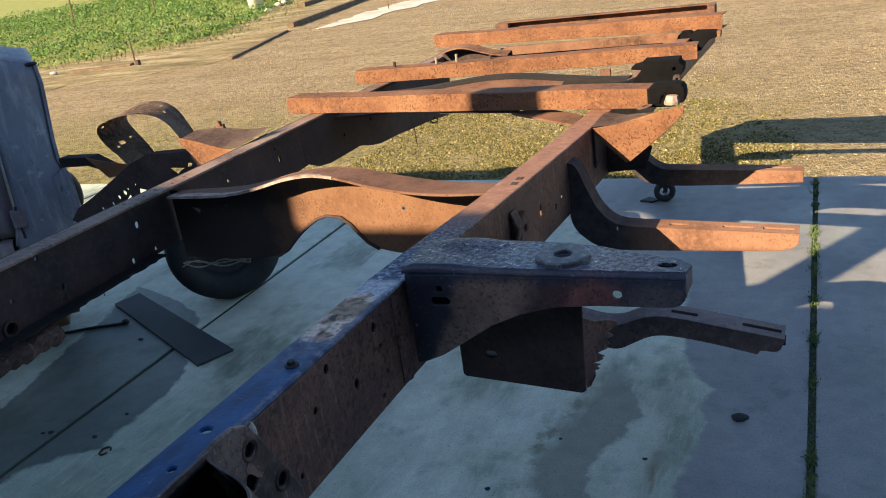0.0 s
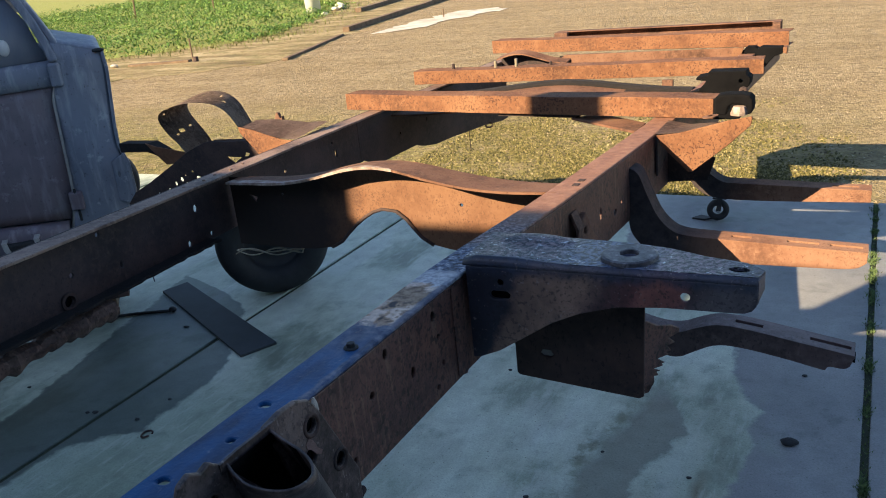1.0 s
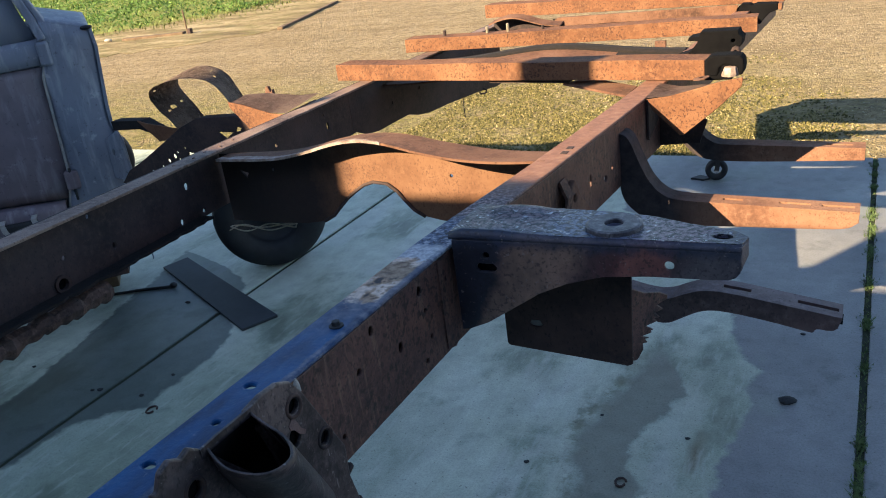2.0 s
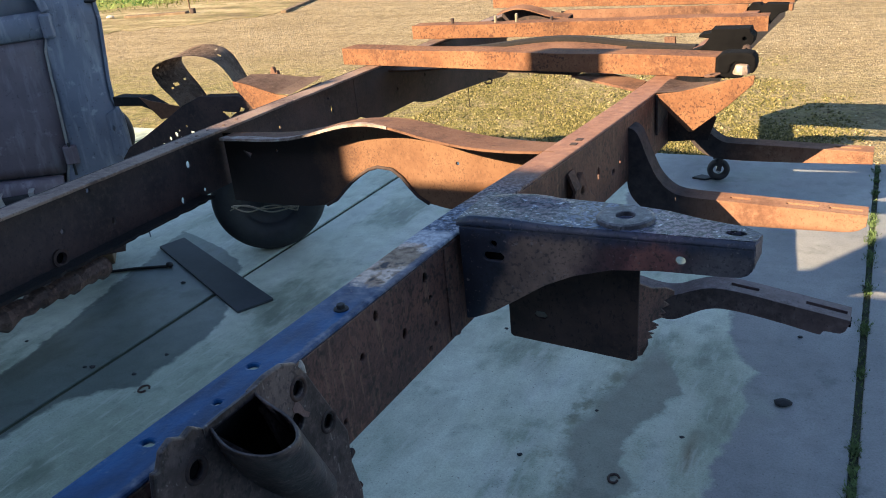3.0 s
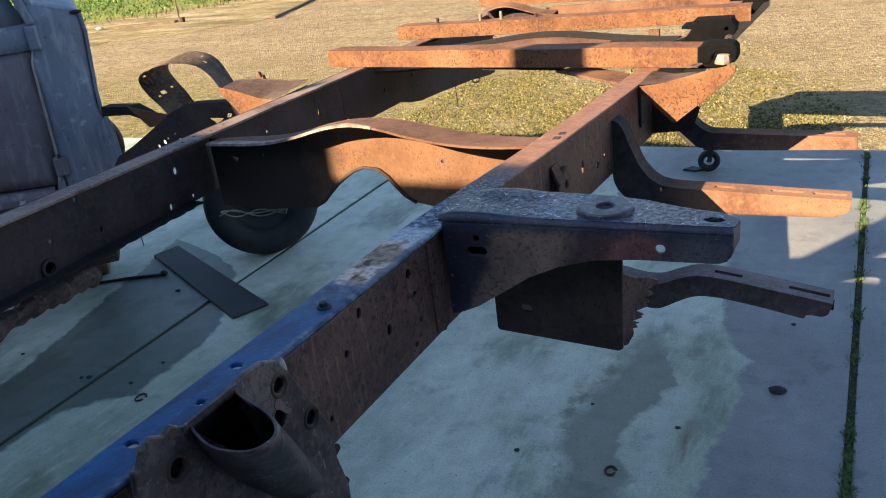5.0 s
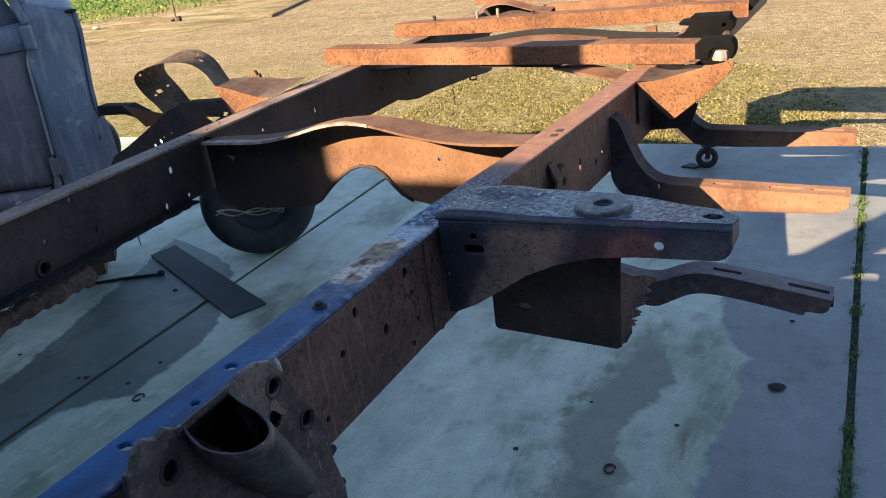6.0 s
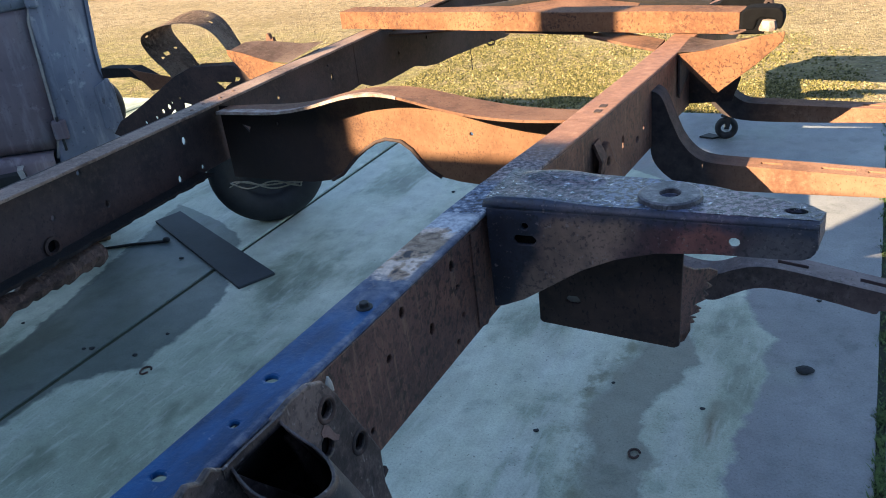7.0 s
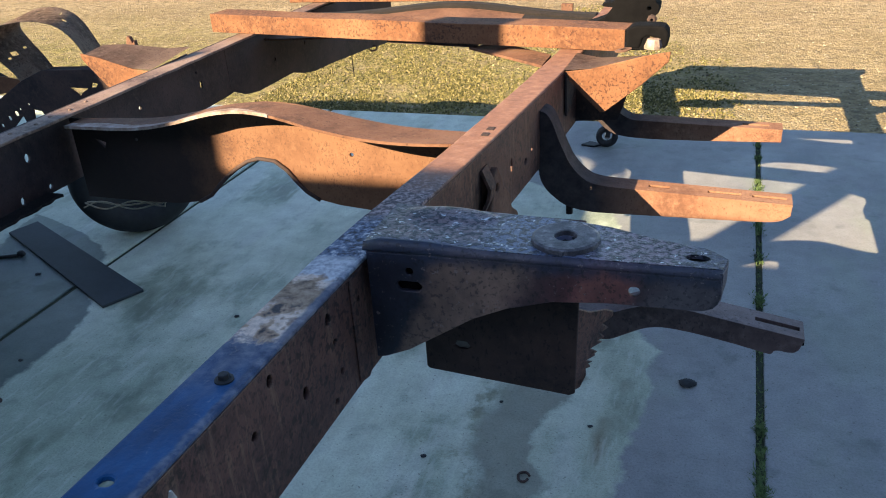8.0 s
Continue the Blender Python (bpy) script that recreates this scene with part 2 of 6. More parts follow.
def chip_build(nt, b):
    """Blue and brown paint in zones along the bracket, crowded with dark pits and pale chips."""
    v = wcoords(nt)
    ax = axes(nt, v)
    x = wobble(nt, ax[0], v, 22, 0.05)
    c = ramp_along(nt, x, 0.0, 0.45, [(0.02, (0.085, 0.085, 0.11)), (0.05, (0.17, 0.12, 0.115)), (0.15, (0.21, 0.145, 0.14)), (0.175, (0.12, 0.145, 0.21)), (0.22, (0.13, 0.17, 0.26)),
                                           (0.27, (0.16, 0.165, 0.22)), (0.30, (0.24, 0.175, 0.195)), (0.36, (0.22, 0.155, 0.175)), (0.385, (0.075, 0.082, 0.125)), (0.42, (0.040, 0.050, 0.09))])
    c = blend(nt, 1.0, c, (0.90, 0.90, 1.0), "MULTIPLY")
    front = maths(nt, "MULTIPLY", grey(nt, wobble(nt, ax[1], v, 60, 0.02), 1.885, 1.868), grey(nt, x, 0.27, 0.24))
    c = blend(nt, maths(nt, "MULTIPLY", front, 0.75), c, (0.032, 0.066, 0.155))
    pit = noise_tex(nt, v, 125, 5, 0.65)
    c = blend(nt, grey(nt, pit, 0.475, 0.53, 0, 0.96), c, (0.007, 0.008, 0.015))
    scuff = noise_tex(nt, wcoords(nt, (0.7, 1.6, 1)), 34, 7, 0.7)
    c = blend(nt, grey(nt, scuff, 0.55, 0.66, 0, 0.45), c, (0.34, 0.35, 0.40))
    chips = noise_tex(nt, v, 120, 5, 0.65)
    c = blend(nt, grey(nt, chips, 0.62, 0.65, 0, 0.9), c, (0.66, 0.68, 0.72))
    nt.links.new(c, b.inputs["Base Color"])
    nt.links.new(grey(nt, scuff, 0.35, 0.65, 0.42, 0.24), b.inputs["Roughness"])
    relief(nt, b, pit, 0.7, 0.0028)


M["chipped"] = mat("chipped dark blue paint over rust", chip_build)


def scale_build(nt, b):
    v = wcoords(nt)
    n = noise_tex(nt, v, 40, 10, 0.7)
    c = ramp(nt, n, [(0.3, (0.14, 0.08, 0.06)), (0.5, (0.33, 0.25, 0.21)), (0.66, (0.45, 0.4, 0.38))])
    nt.links.new(c, b.inputs["Base Color"])
    b.inputs["Roughness"].default_value = 0.9
    relief(nt, b, n, 0.7, 0.003)


M["scale"] = mat("pale flaking scale", scale_build)


def concrete_build(nt, b):
    v = wcoords(nt)
    ground_x, ground_y, _ = axes(nt, v)

    def math_node(op, p, q):
        return maths(nt, op, p, q)
    flat = wcoords(nt, (1, 0.55, 1))
    a = noise_tex(nt, flat, 2.3, 9, 0.6)
    c = ramp(nt, a, [(0.35, (0.25, 0.30, 0.225)), (0.42, (0.43, 0.50, 0.39)), (0.47, (0.66, 0.74, 0.60)), (0.58, (0.82, 0.90, 0.77))])
    drift = noise_tex(nt, wcoords(nt, (1.3, 0.3, 1)), 3.4, 8, 0.6)
    c = blend(nt, grey(nt, drift, 0.54, 0.60, 0, 0.7), c, (0.77, 0.83, 0.74))
    along = grey(nt, ground_y, 2.0, 6.0)
    wav = math_node("MULTIPLY", math_node("SUBTRACT", noise_tex(nt, v, 7.5, 8, 0.62), 0.5), 0.16)

    def line_at(stops):
        """A line across the slab: x for each y, between -3 and 1."""
        k = ramp(nt, along, [((y - 2) / 4, ((x + 3) / 4,) * 3) for y, x in stops])
        return math_node("ADD", math_node("SUBTRACT", math_node("MULTIPLY", k, 4.0), 3.0), wav)

    def off(stops):
        return math_node("SUBTRACT", ground_x, line_at(stops))
    # smoother, greyer concrete towards the open joint
    smooth_grey = ramp(nt, noise_tex(nt, flat, 2.5, 7, 0.55), [(0.3, (0.268, 0.275, 0.29)), (0.7, (0.40, 0.405, 0.41))])
    clean = grey(nt, off([(2.0, 0.20), (2.76, 0.22), (2.86, 0.222), (3.02, 0.25), (3.26, 0.25), (3.37, 0.255), (3.47, 0.20), (3.6, 0.14), (4.1, 0.09), (4.4, -0.02), (4.75, -0.55), (6.0, -0.75)]), -0.008, 0.014)
    clean = math_node("MULTIPLY", clean, grey(nt, wobble(nt, ground_y, v, 1.1, 1.6), 0.2, 1.7))
    c = blend(nt, clean, c, smooth_grey)
    # grey band where the wash ran, with an olive rim
    past_a = off([(2.0, -0.10), (2.58, -0.125), (2.65, -0.145), (2.76, -0.20), (2.88, -0.212), (3.05, -0.19), (3.15, -0.145), (3.3, -0.14), (3.5, -0.05), (6.0, 0.3)])
    past_b = off([(2.0, 0.06), (2.64, 0.043), (2.71, 0.04), (2.79, -0.03), (2.93, -0.02), (3.03, 0.022), (3.175, 0.074), (3.31, 0.0), (3.5, -0.03), (6.0, 0.3)])
    in_band = math_node("MULTIPLY", grey(nt, past_a, -0.035, 0.055), grey(nt, past_b, 0.008, -0.014))
    in_band = math_node("MULTIPLY", math_node("MULTIPLY", in_band, grey(nt, ground_y, 3.48, 3.36)), grey(nt, ground_y, 1.4, 2.1))
    c = blend(nt, math_node("MULTIPLY", in_band, 0.92), c, blend(nt, 0.75, smooth_grey, (0.285, 0.30, 0.225)))
    between = math_node("MULTIPLY", math_node("MULTIPLY", grey(nt, past_b, -0.014, 0.008), math_node("SUBTRACT", 1.0, clean)), grey(nt, ground_y, 3.6, 3.3))
    c = blend(nt, between, c, blend(nt, 1.0, c, (0.80, 0.80, 0.78), "MULTIPLY"))
    olive = math_node("MULTIPLY", math_node("MULTIPLY", grey(nt, math_node("ABSOLUTE", past_a, 0.0), 0.07, 0.0), grey(nt, noise_tex(nt, v, 17, 6, 0.65), 0.44, 0.60)), grey(nt, ground_y, 3.5, 3.2))
    c = blend(nt, math_node("MULTIPLY", olive, 0.75), c, (0.20, 0.215, 0.125))
    # rust-brown drip in the pale patch
    drip = math_node("ABSOLUTE", math_node("SUBTRACT", ground_x, math_node("ADD", 0.152, math_node("MULTIPLY", wav, 0.3))), 0.0)
    drip = math_node("MULTIPLY", grey(nt, drip, 0.034, 0.004), math_node("MULTIPLY", grey(nt, ground_y, 2.77, 2.83), grey(nt, ground_y, 3.06, 2.88)))
    c = blend(nt, math_node("MULTIPLY", drip, 0.75), c, (0.205, 0.165, 0.085))
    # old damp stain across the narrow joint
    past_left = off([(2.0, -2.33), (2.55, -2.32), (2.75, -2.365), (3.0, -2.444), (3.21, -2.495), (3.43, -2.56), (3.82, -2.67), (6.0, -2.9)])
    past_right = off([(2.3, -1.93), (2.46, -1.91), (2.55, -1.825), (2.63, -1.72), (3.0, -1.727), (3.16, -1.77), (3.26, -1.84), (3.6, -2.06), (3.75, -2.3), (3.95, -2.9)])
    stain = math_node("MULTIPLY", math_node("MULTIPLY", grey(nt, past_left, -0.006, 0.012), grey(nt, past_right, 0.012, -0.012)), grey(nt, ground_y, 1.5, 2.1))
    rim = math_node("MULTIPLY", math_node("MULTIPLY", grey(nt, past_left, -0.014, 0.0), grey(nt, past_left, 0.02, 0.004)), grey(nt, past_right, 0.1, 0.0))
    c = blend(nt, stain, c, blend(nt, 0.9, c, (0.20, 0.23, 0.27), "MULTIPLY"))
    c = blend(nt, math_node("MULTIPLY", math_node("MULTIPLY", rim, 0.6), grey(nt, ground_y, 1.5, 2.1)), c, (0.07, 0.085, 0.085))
    # broad shading painted into the ground between the joint and the frame
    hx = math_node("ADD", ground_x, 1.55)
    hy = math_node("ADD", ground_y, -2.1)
    dim = math_node("ADD", math_node("ADD", math_node("MULTIPLY", hx, hx), math_node("MULTIPLY", hy, hy)), math_node("MULTIPLY", wav, 3.0))
    c = blend(nt, grey(nt, dim, 1.3, 0.5), c, blend(nt, 1.0, c, (0.57, 0.63, 0.60), "MULTIPLY"))
    green = noise_tex(nt, flat, 1.6, 8, 0.6)
    c = blend(nt, grey(nt, green, 0.52, 0.60, 0, 0.35), c, (0.30, 0.36, 0.27))
    blot = noise_tex(nt, v, 6, 7, 0.62)
    c = blend(nt, grey(nt, blot, 0.58, 0.66, 0, 0.4), c, blend(nt, 1.0, c, (0.42, 0.47, 0.44), "MULTIPLY"))
    mid = noise_tex(nt, v, 13, 8, 0.65)
    c = blend(nt, 0.45, c, ramp(nt, mid, [(0.3, (0.55, 0.56, 0.56)), (0.62, (1.05, 1.05, 1.05))]), "MULTIPLY")
    fine = noise_tex(nt, v, 150, 5, 0.75)
    c = blend(nt, 0.42, c, ramp(nt, fine, [(0.36, (0.5, 0.5, 0.5)), (0.56, (1.1, 1.1, 1.1))]), "MULTIPLY")
    speckle = noise_tex(nt, v, 42, 5, 0.7)
    c = blend(nt, grey(nt, speckle, 0.60, 0.70, 0, 0.35), c, (0.20, 0.22, 0.17))
    brush = noise_tex(nt, wcoords(nt, (2.6, 0.5, 1)), 13, 7, 0.65)
    c = blend(nt, math_node("MULTIPLY", grey(nt, brush, 0.53, 0.66, 0, 0.30), math_node("SUBTRACT", 1.0, math_node("MAXIMUM", math_node("MAXIMUM", clean, stain), in_band))), c, (0.80, 0.86, 0.78))
    dot = noise_tex(nt, v, 95, 3, 0.5)
    c = blend(nt, grey(nt, dot, 0.66, 0.70, 0, 0.55), c, (0.10, 0.11, 0.09))
    c = blend(nt, 1.0, c, (0.795, 0.78, 0.765), "MULTIPLY")
    nt.links.new(c, b.inputs["Base Color"])
    nt.links.new(grey(nt, a, 0.35, 0.6, 0.38, 0.62), b.inputs["Roughness"])
    relief(nt, b, fine, 0.25, 0.0015)


M["concrete"] = mat("weathered concrete", concrete_build)


def gravel_build(nt, b):
    """Sandy tan gravel: fine grains, scattered pale and dark stones, broad worn bands, moss towards the slab."""
    v = wcoords(nt)
    gx, gy, _ = axes(nt, v)
    cell = nt.nodes.new("ShaderNodeTexVoronoi")
    cell.inputs["Scale"].default_value = 58
    nt.links.new(v, cell.inputs["Vector"])
    shade = axes(nt, cell.outputs["Color"])[0]
    c = ramp(nt, shade, [(0.03, (0.085, 0.064, 0.036)), (0.18, (0.220, 0.172, 0.104)), (0.55, (0.310, 0.246, 0.155)), (0.86, (0.375, 0.305, 0.20)), (0.97, (0.52, 0.45, 0.33))])
    sand = ramp(nt, noise_tex(nt, v, 3.2, 8, 0.65), [(0.34, (0.235, 0.184, 0.106)), (0.52, (0.320, 0.253, 0.156)), (0.68, (0.385, 0.312, 0.205))])
    c = blend(nt, 0.66, c, sand)
    c = blend(nt, 0.6, c, ramp(nt, noise_tex(nt, v, 0.5, 7, 0.6), [(0.3, (0.78, 0.73, 0.60)), (0.7, (1.04, 1.03, 1.0))]), "MULTIPLY")
    c = blend(nt, 0.55, c, ramp(nt, noise_tex(nt, wcoords(nt, (0.28, 1.3, 1)), 1.7, 8, 0.65), [(0.36, (0.66, 0.60, 0.47)), (0.55, (1.05, 1.03, 1.0))]), "MULTIPLY")
    pits = noise_tex(nt, v, 15, 6, 0.72)
    c = blend(nt, grey(nt, pits, 0.55, 0.60, 0, 0.8), c, (0.115, 0.084, 0.044))
    pale = noise_tex(nt, v, 30, 4, 0.6)
    c = blend(nt, grey(nt, pale, 0.64, 0.68, 0, 0.75), c, (0.60, 0.53, 0.40))
    clod = noise_tex(nt, wcoords(nt, (0.8, 1, 1)), 11, 4, 0.55)
    c = blend(nt, grey(nt, clod, 0.545, 0.60, 0, 0.55), c, (0.135, 0.098, 0.052))
    c = blend(nt, 1.0, c, (1.09, 1.08, 1.04), "MULTIPLY")
    mossy = maths(nt, "MULTIPLY", grey(nt, wobble(nt, gy, v, 1.3, 2.2), 8.9, 6.7), grey(nt, wobble(nt, gx, v, 1.6, 0.8), 0.75, -0.35, 0.22, 1.0))
    mossy = maths(nt, "MULTIPLY", mossy, grey(nt, noise_tex(nt, v, 5, 7, 0.7), 0.34, 0.56, 0.25, 1.0))
    tuft = noise_tex(nt, v, 19, 5, 0.72)
    moss = ramp(nt, tuft, [(0.38, (0.050, 0.052, 0.010)), (0.47, (0.150, 0.138, 0.026)), (0.56, (0.255, 0.222, 0.055)), (0.68, (0.40, 0.34, 0.13))])
    c = blend(nt, maths(nt, "MULTIPLY", mossy, 0.82), c, moss)
    nt.links.new(c, b.inputs["Base Color"])
    b.inputs["Roughness"].default_value = 0.95
    relief(nt, b, maths(nt, "ADD", maths(nt, "MULTIPLY", cell.outputs["Distance"], -0.45), maths(nt, "MULTIPLY", tuft, 1.6)), 1.0, 0.022)


M["gravel"] = mat("pale gravel", gravel_build)


def two_tone(lo, hi, scale, rough=0.8, bump=0.3, dist=0.003, metal=0.0):
    def build(nt, b):
        v = wcoords(nt)
        n = noise_tex(nt, v, scale, 8, 0.65)
        f = noise_tex(nt, v, scale * 9, 5, 0.65)
        c = ramp(nt, n, [(0.3, lo), (0.7, hi)])
        c = blend(nt, 0.4, c, ramp(nt, f, [(0.3, (0.6, 0.6, 0.6)), (0.65, (1, 1, 1))]), "MULTIPLY")
        nt.links.new(c, b.inputs["Base Color"])
        b.inputs["Roughness"].default_value, b.inputs["Metallic"].default_value = rough, metal
        relief(nt, b, f, bump, dist)
    return build


def dirt_build(nt, b):
    """Trodden earth with long streaks, damp dark spots and scattered gravel."""
    v = wcoords(nt)
    streak = noise_tex(nt, wcoords(nt, (0.25, 1.1, 1)), 1.6, 9, 0.65)
    c = ramp(nt, streak, [(0.36, (0.125, 0.092, 0.040)), (0.45, (0.240, 0.182, 0.085)), (0.53, (0.340, 0.268, 0.140)), (0.64, (0.44, 0.360, 0.215))])
    c = blend(nt, grey(nt, noise_tex(nt, v, 2.2, 7, 0.65), 0.50, 0.58, 0, 0.65), c, (0.150, 0.135, 0.040))
    c = blend(nt, 0.6, c, ramp(nt, noise_tex(nt, v, 12, 6, 0.7), [(0.36, (0.4, 0.38, 0.34)), (0.55, (1.05, 1.05, 1.05))]), "MULTIPLY")
    nt.links.new(c, b.inputs["Base Color"])
    b.inputs["Roughness"].default_value = 0.95
    relief(nt, b, noise_tex(nt, v, 14, 6, 0.7), 0.7, 0.03)


M["dirt"] = mat("bare earth", dirt_build)
M["field"] = mat("rough grass", two_tone((0.20, 0.225, 0.05), (0.33, 0.35, 0.09), 1.0, 0.9, 0.6, 0.06))
M["black"] = mat("black rubber", two_tone((0.012, 0.013, 0.015), (0.03, 0.032, 0.036), 12, 0.65))
M["mat"] = mat("charcoal board", two_tone((0.022, 0.03, 0.038), (0.035, 0.045, 0.055), 5, 0.7))
M["joint"] = mat("dark joint filler", two_tone((0.018, 0.026, 0.014), (0.055, 0.068, 0.038), 14, 0.9))
M["moss"] = mat("green weeds", two_tone((0.04, 0.075, 0.025), (0.16, 0.24, 0.075), 60, 0.8))
def faded(lo, hi, scuff):
    """Old enamel with upright scuffs and rubbed spots."""
    def build(nt, b):
        v = wcoords(nt)
        c = ramp(nt, noise_tex(nt, v, 3.5, 7, 0.6), [(0.3, lo), (0.7, hi)])
        run = noise_tex(nt, wcoords(nt, (1, 1, 0.16)), 26, 6, 0.6)
        c = blend(nt, grey(nt, run, 0.5, 0.72, 0, 0.7), c, scuff)
        rub = noise_tex(nt, v, 17, 7, 0.7)
        c = blend(nt, grey(nt, rub, 0.60, 0.68, 0, 0.6), c, scuff)
        c = blend(nt, grey(nt, noise_tex(nt, v, 60, 5, 0.7), 0.60, 0.68, 0, 0.5), c, (0.03, 0.028, 0.035))
        nt.links.new(c, b.inputs["Base Color"])
        nt.links.new(grey(nt, rub, 0.3, 0.7, 0.4, 0.65), b.inputs["Roughness"])
        relief(nt, b, rub, 0.12, 0.002)
    return build


M["cab"] = mat("faded blue-grey paint", faded((0.150, 0.168, 0.215), (0.265, 0.285, 0.345), (0.50, 0.52, 0.55)))
M["cab_door"] = mat("purple-brown faded paint", faded((0.135, 0.105, 0.125), (0.235, 0.190, 0.210), (0.36, 0.33, 0.35)))
M["timber"] = mat("weathered timber", two_tone((0.11, 0.072, 0.042), (0.24, 0.165, 0.105), 6, 0.9, 0.5, 0.005))
M["bead"] = mat("worn pale edge paint", two_tone((0.3, 0.28, 0.26), (0.45, 0.43, 0.4), 30, 0.6))
M["pad_grey"] = mat("grey concrete drive", two_tone((0.32, 0.30, 0.27), (0.42, 0.40, 0.36), 1.2, 0.9))
M["white"] = mat("white plastic", two_tone((0.7, 0.7, 0.68), (0.82, 0.82, 0.8), 4, 0.5, 0.1, 0.001))
M["pad"] = mat("pale concrete pad", two_tone((0.34, 0.31, 0.26), (0.74, 0.71, 0.65), 2.2, 0.9))
M["steel"] = mat("worn bright steel", two_tone((0.35, 0.34, 0.33), (0.55, 0.54, 0.52), 60, 0.4, 0.2, 0.001, 0.8))
M["wire"] = mat("tarnished wire", two_tone((0.2, 0.17, 0.12), (0.34, 0.3, 0.22), 60, 0.5))
M["iron"] = mat("corrugated wall sheet", two_tone((0.05, 0.055, 0.06), (0.09, 0.095, 0.1), 2, 0.7, 0.2, 0.002))
M["stone"] = mat("dark stone", two_tone((0.018, 0.021, 0.024), (0.05, 0.054, 0.058), 30, 0.9))


def leaf_build(nt, b):
    g = nt.nodes.new("ShaderNodeNewGeometry")
    c = ramp(nt, g.outputs["Random Per Island"], [(0.0, (0.022, 0.060, 0.009)), (0.4, (0.070, 0.165, 0.024)), (0.8, (0.165, 0.295, 0.05)), (1.0, (0.36, 0.46, 0.14))])
    nt.links.new(c, b.inputs["Base Color"])
    b.inputs["Roughness"].default_value = 0.6


M["straw"] = mat("dry grass", two_tone((0.10, 0.13, 0.035), (0.26, 0.27, 0.085), 3, 0.8))
M["leaf"] = mat("weed leaves", leaf_build)


def stones_build(nt, b):
    g = nt.nodes.new("ShaderNodeNewGeometry")
    c = ramp(nt, g.outputs["Random Per Island"], [(0.0, (0.08, 0.062, 0.034)), (0.7, (0.24, 0.19, 0.115)), (1.0, (0.44, 0.37, 0.25))])
    nt.links.new(c, b.inputs["Base Color"])
    b.inputs["Roughness"].default_value = 0.9


M["stones"] = mat("pale stones", stones_build)


def tufts_build(nt, b):
    g = nt.nodes.new("ShaderNodeNewGeometry")
    c = ramp(nt, g.outputs["Random Per Island"], [(0.0, (0.040, 0.040, 0.010)), (0.5, (0.115, 0.102, 0.026)), (0.85, (0.20, 0.168, 0.055)), (1.0, (0.36, 0.30, 0.15))])
    nt.links.new(c, b.inputs["Base Color"])
    b.inputs["Roughness"].default_value = 0.9


M["tufts"] = mat("olive moss", tufts_build)


def glass_build(nt, b):
    nt.links.new(ramp(nt, noise_tex(nt, wcoords(nt, (1, 1, 0.3)), 9, 7), [(0.35, (0.20, 0.23, 0.29)), (0.7, (0.32, 0.35, 0.41))]), b.inputs["Base Color"])
    nt.links.new(grey(nt, noise_tex(nt, wcoords(nt), 12, 6), 0.3, 0.7, 0.3, 0.5), b.inputs["Roughness"])


# near-black that paints shade into hollows; also the clamp and hangers
M["void"] = mat("near-black for shaded hollows and black iron", two_tone((0.004, 0.004, 0.005), (0.009, 0.009, 0.010), 20, 0.9))
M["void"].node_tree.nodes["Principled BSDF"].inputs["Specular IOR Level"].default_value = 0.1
M["pink"] = mat("scraped primer", two_tone((0.11, 0.068, 0.062), (0.22, 0.14, 0.13), 90, 0.8))
M["glass"] = mat("blue-grey glass", glass_build)


# ---- mesh helpers ----
def mesh_of(name, bm, material, smooth=False):
    bmesh.ops.recalc_face_normals(bm, faces=bm.faces)
    me = bpy.data.meshes.new(name)
    bm.to_mesh(me)
    bm.free()
    me.materials.append(material)
    if smooth:
        for p in me.polygons:
            p.use_smooth = True
    return me


def part(name, bm, material, parent=None, label="", bevel=0.0, smooth=False):
    ob = new(name, mesh_of(name, bm, material, smooth))
    if parent:
        ob.parent = parent
    if label:
        tagged(ob, label)
    if bevel:
        k = ob.modifiers.new("edge", "BEVEL")
        k.width, k.segments, k.limit_method, k.angle_limit = bevel, 2, "ANGLE", radians(40)
    return ob


def thing(name, label, category, group="", kind=""):
    return tagged(new(name), label, category, group, kind)


def box(bm, x0, x1, y0, y1, z0, z1):
    v = [bm.verts.new(p) for p in ((x0, y0, z0), (x1, y0, z0), (x1, y1, z0), (x0, y1, z0), (x0, y0, z1), (x1, y0, z1), (x1, y1, z1), (x0, y1, z1))]
    for f in ((0, 3, 2, 1), (4, 5, 6, 7), (0, 1, 5, 4), (1, 2, 6, 5), (2, 3, 7, 6), (3, 0, 4, 7)):
        bm.faces.new([v[i] for i in f])


def ring(cx, cy, r, n=12, ry=None):
    return [(cx + r * math.cos(2 * math.pi * i / n), cy + (ry or r) * math.sin(2 * math.pi * i / n)) for i in range(n)]


def plate(bm, outline, place, depth, holes=()):
    """A sheet with holes: outline in (u, v); place(u, v, w) gives the world point, w from 0 to depth."""
    loops = [outline, *holes]
    edges, cap = [], []
    for k, loop in enumerate(loops):
        vs = [bm.verts.new((u, v, 0)) for u, v in loop]
        edges += [bm.edges.new((vs[i], vs[(i + 1) % len(vs)])) for i in range(len(vs))]
        cap += vs
    made = bmesh.ops.triangle_fill(bm, use_beauty=True, use_dissolve=False, edges=edges, normal=(0, 0, 1))
    faces = [g for g in made["geom"] if isinstance(g, bmesh.types.BMFace)]
    up = bmesh.ops.extrude_face_region(bm, geom=faces, use_keep_orig=True)
    top = [g for g in up["geom"] if isinstance(g, bmesh.types.BMVert)]
    for v in top:
        v.co.z = depth
    for v in cap + top:
        v.co = Vector(place(*v.co))


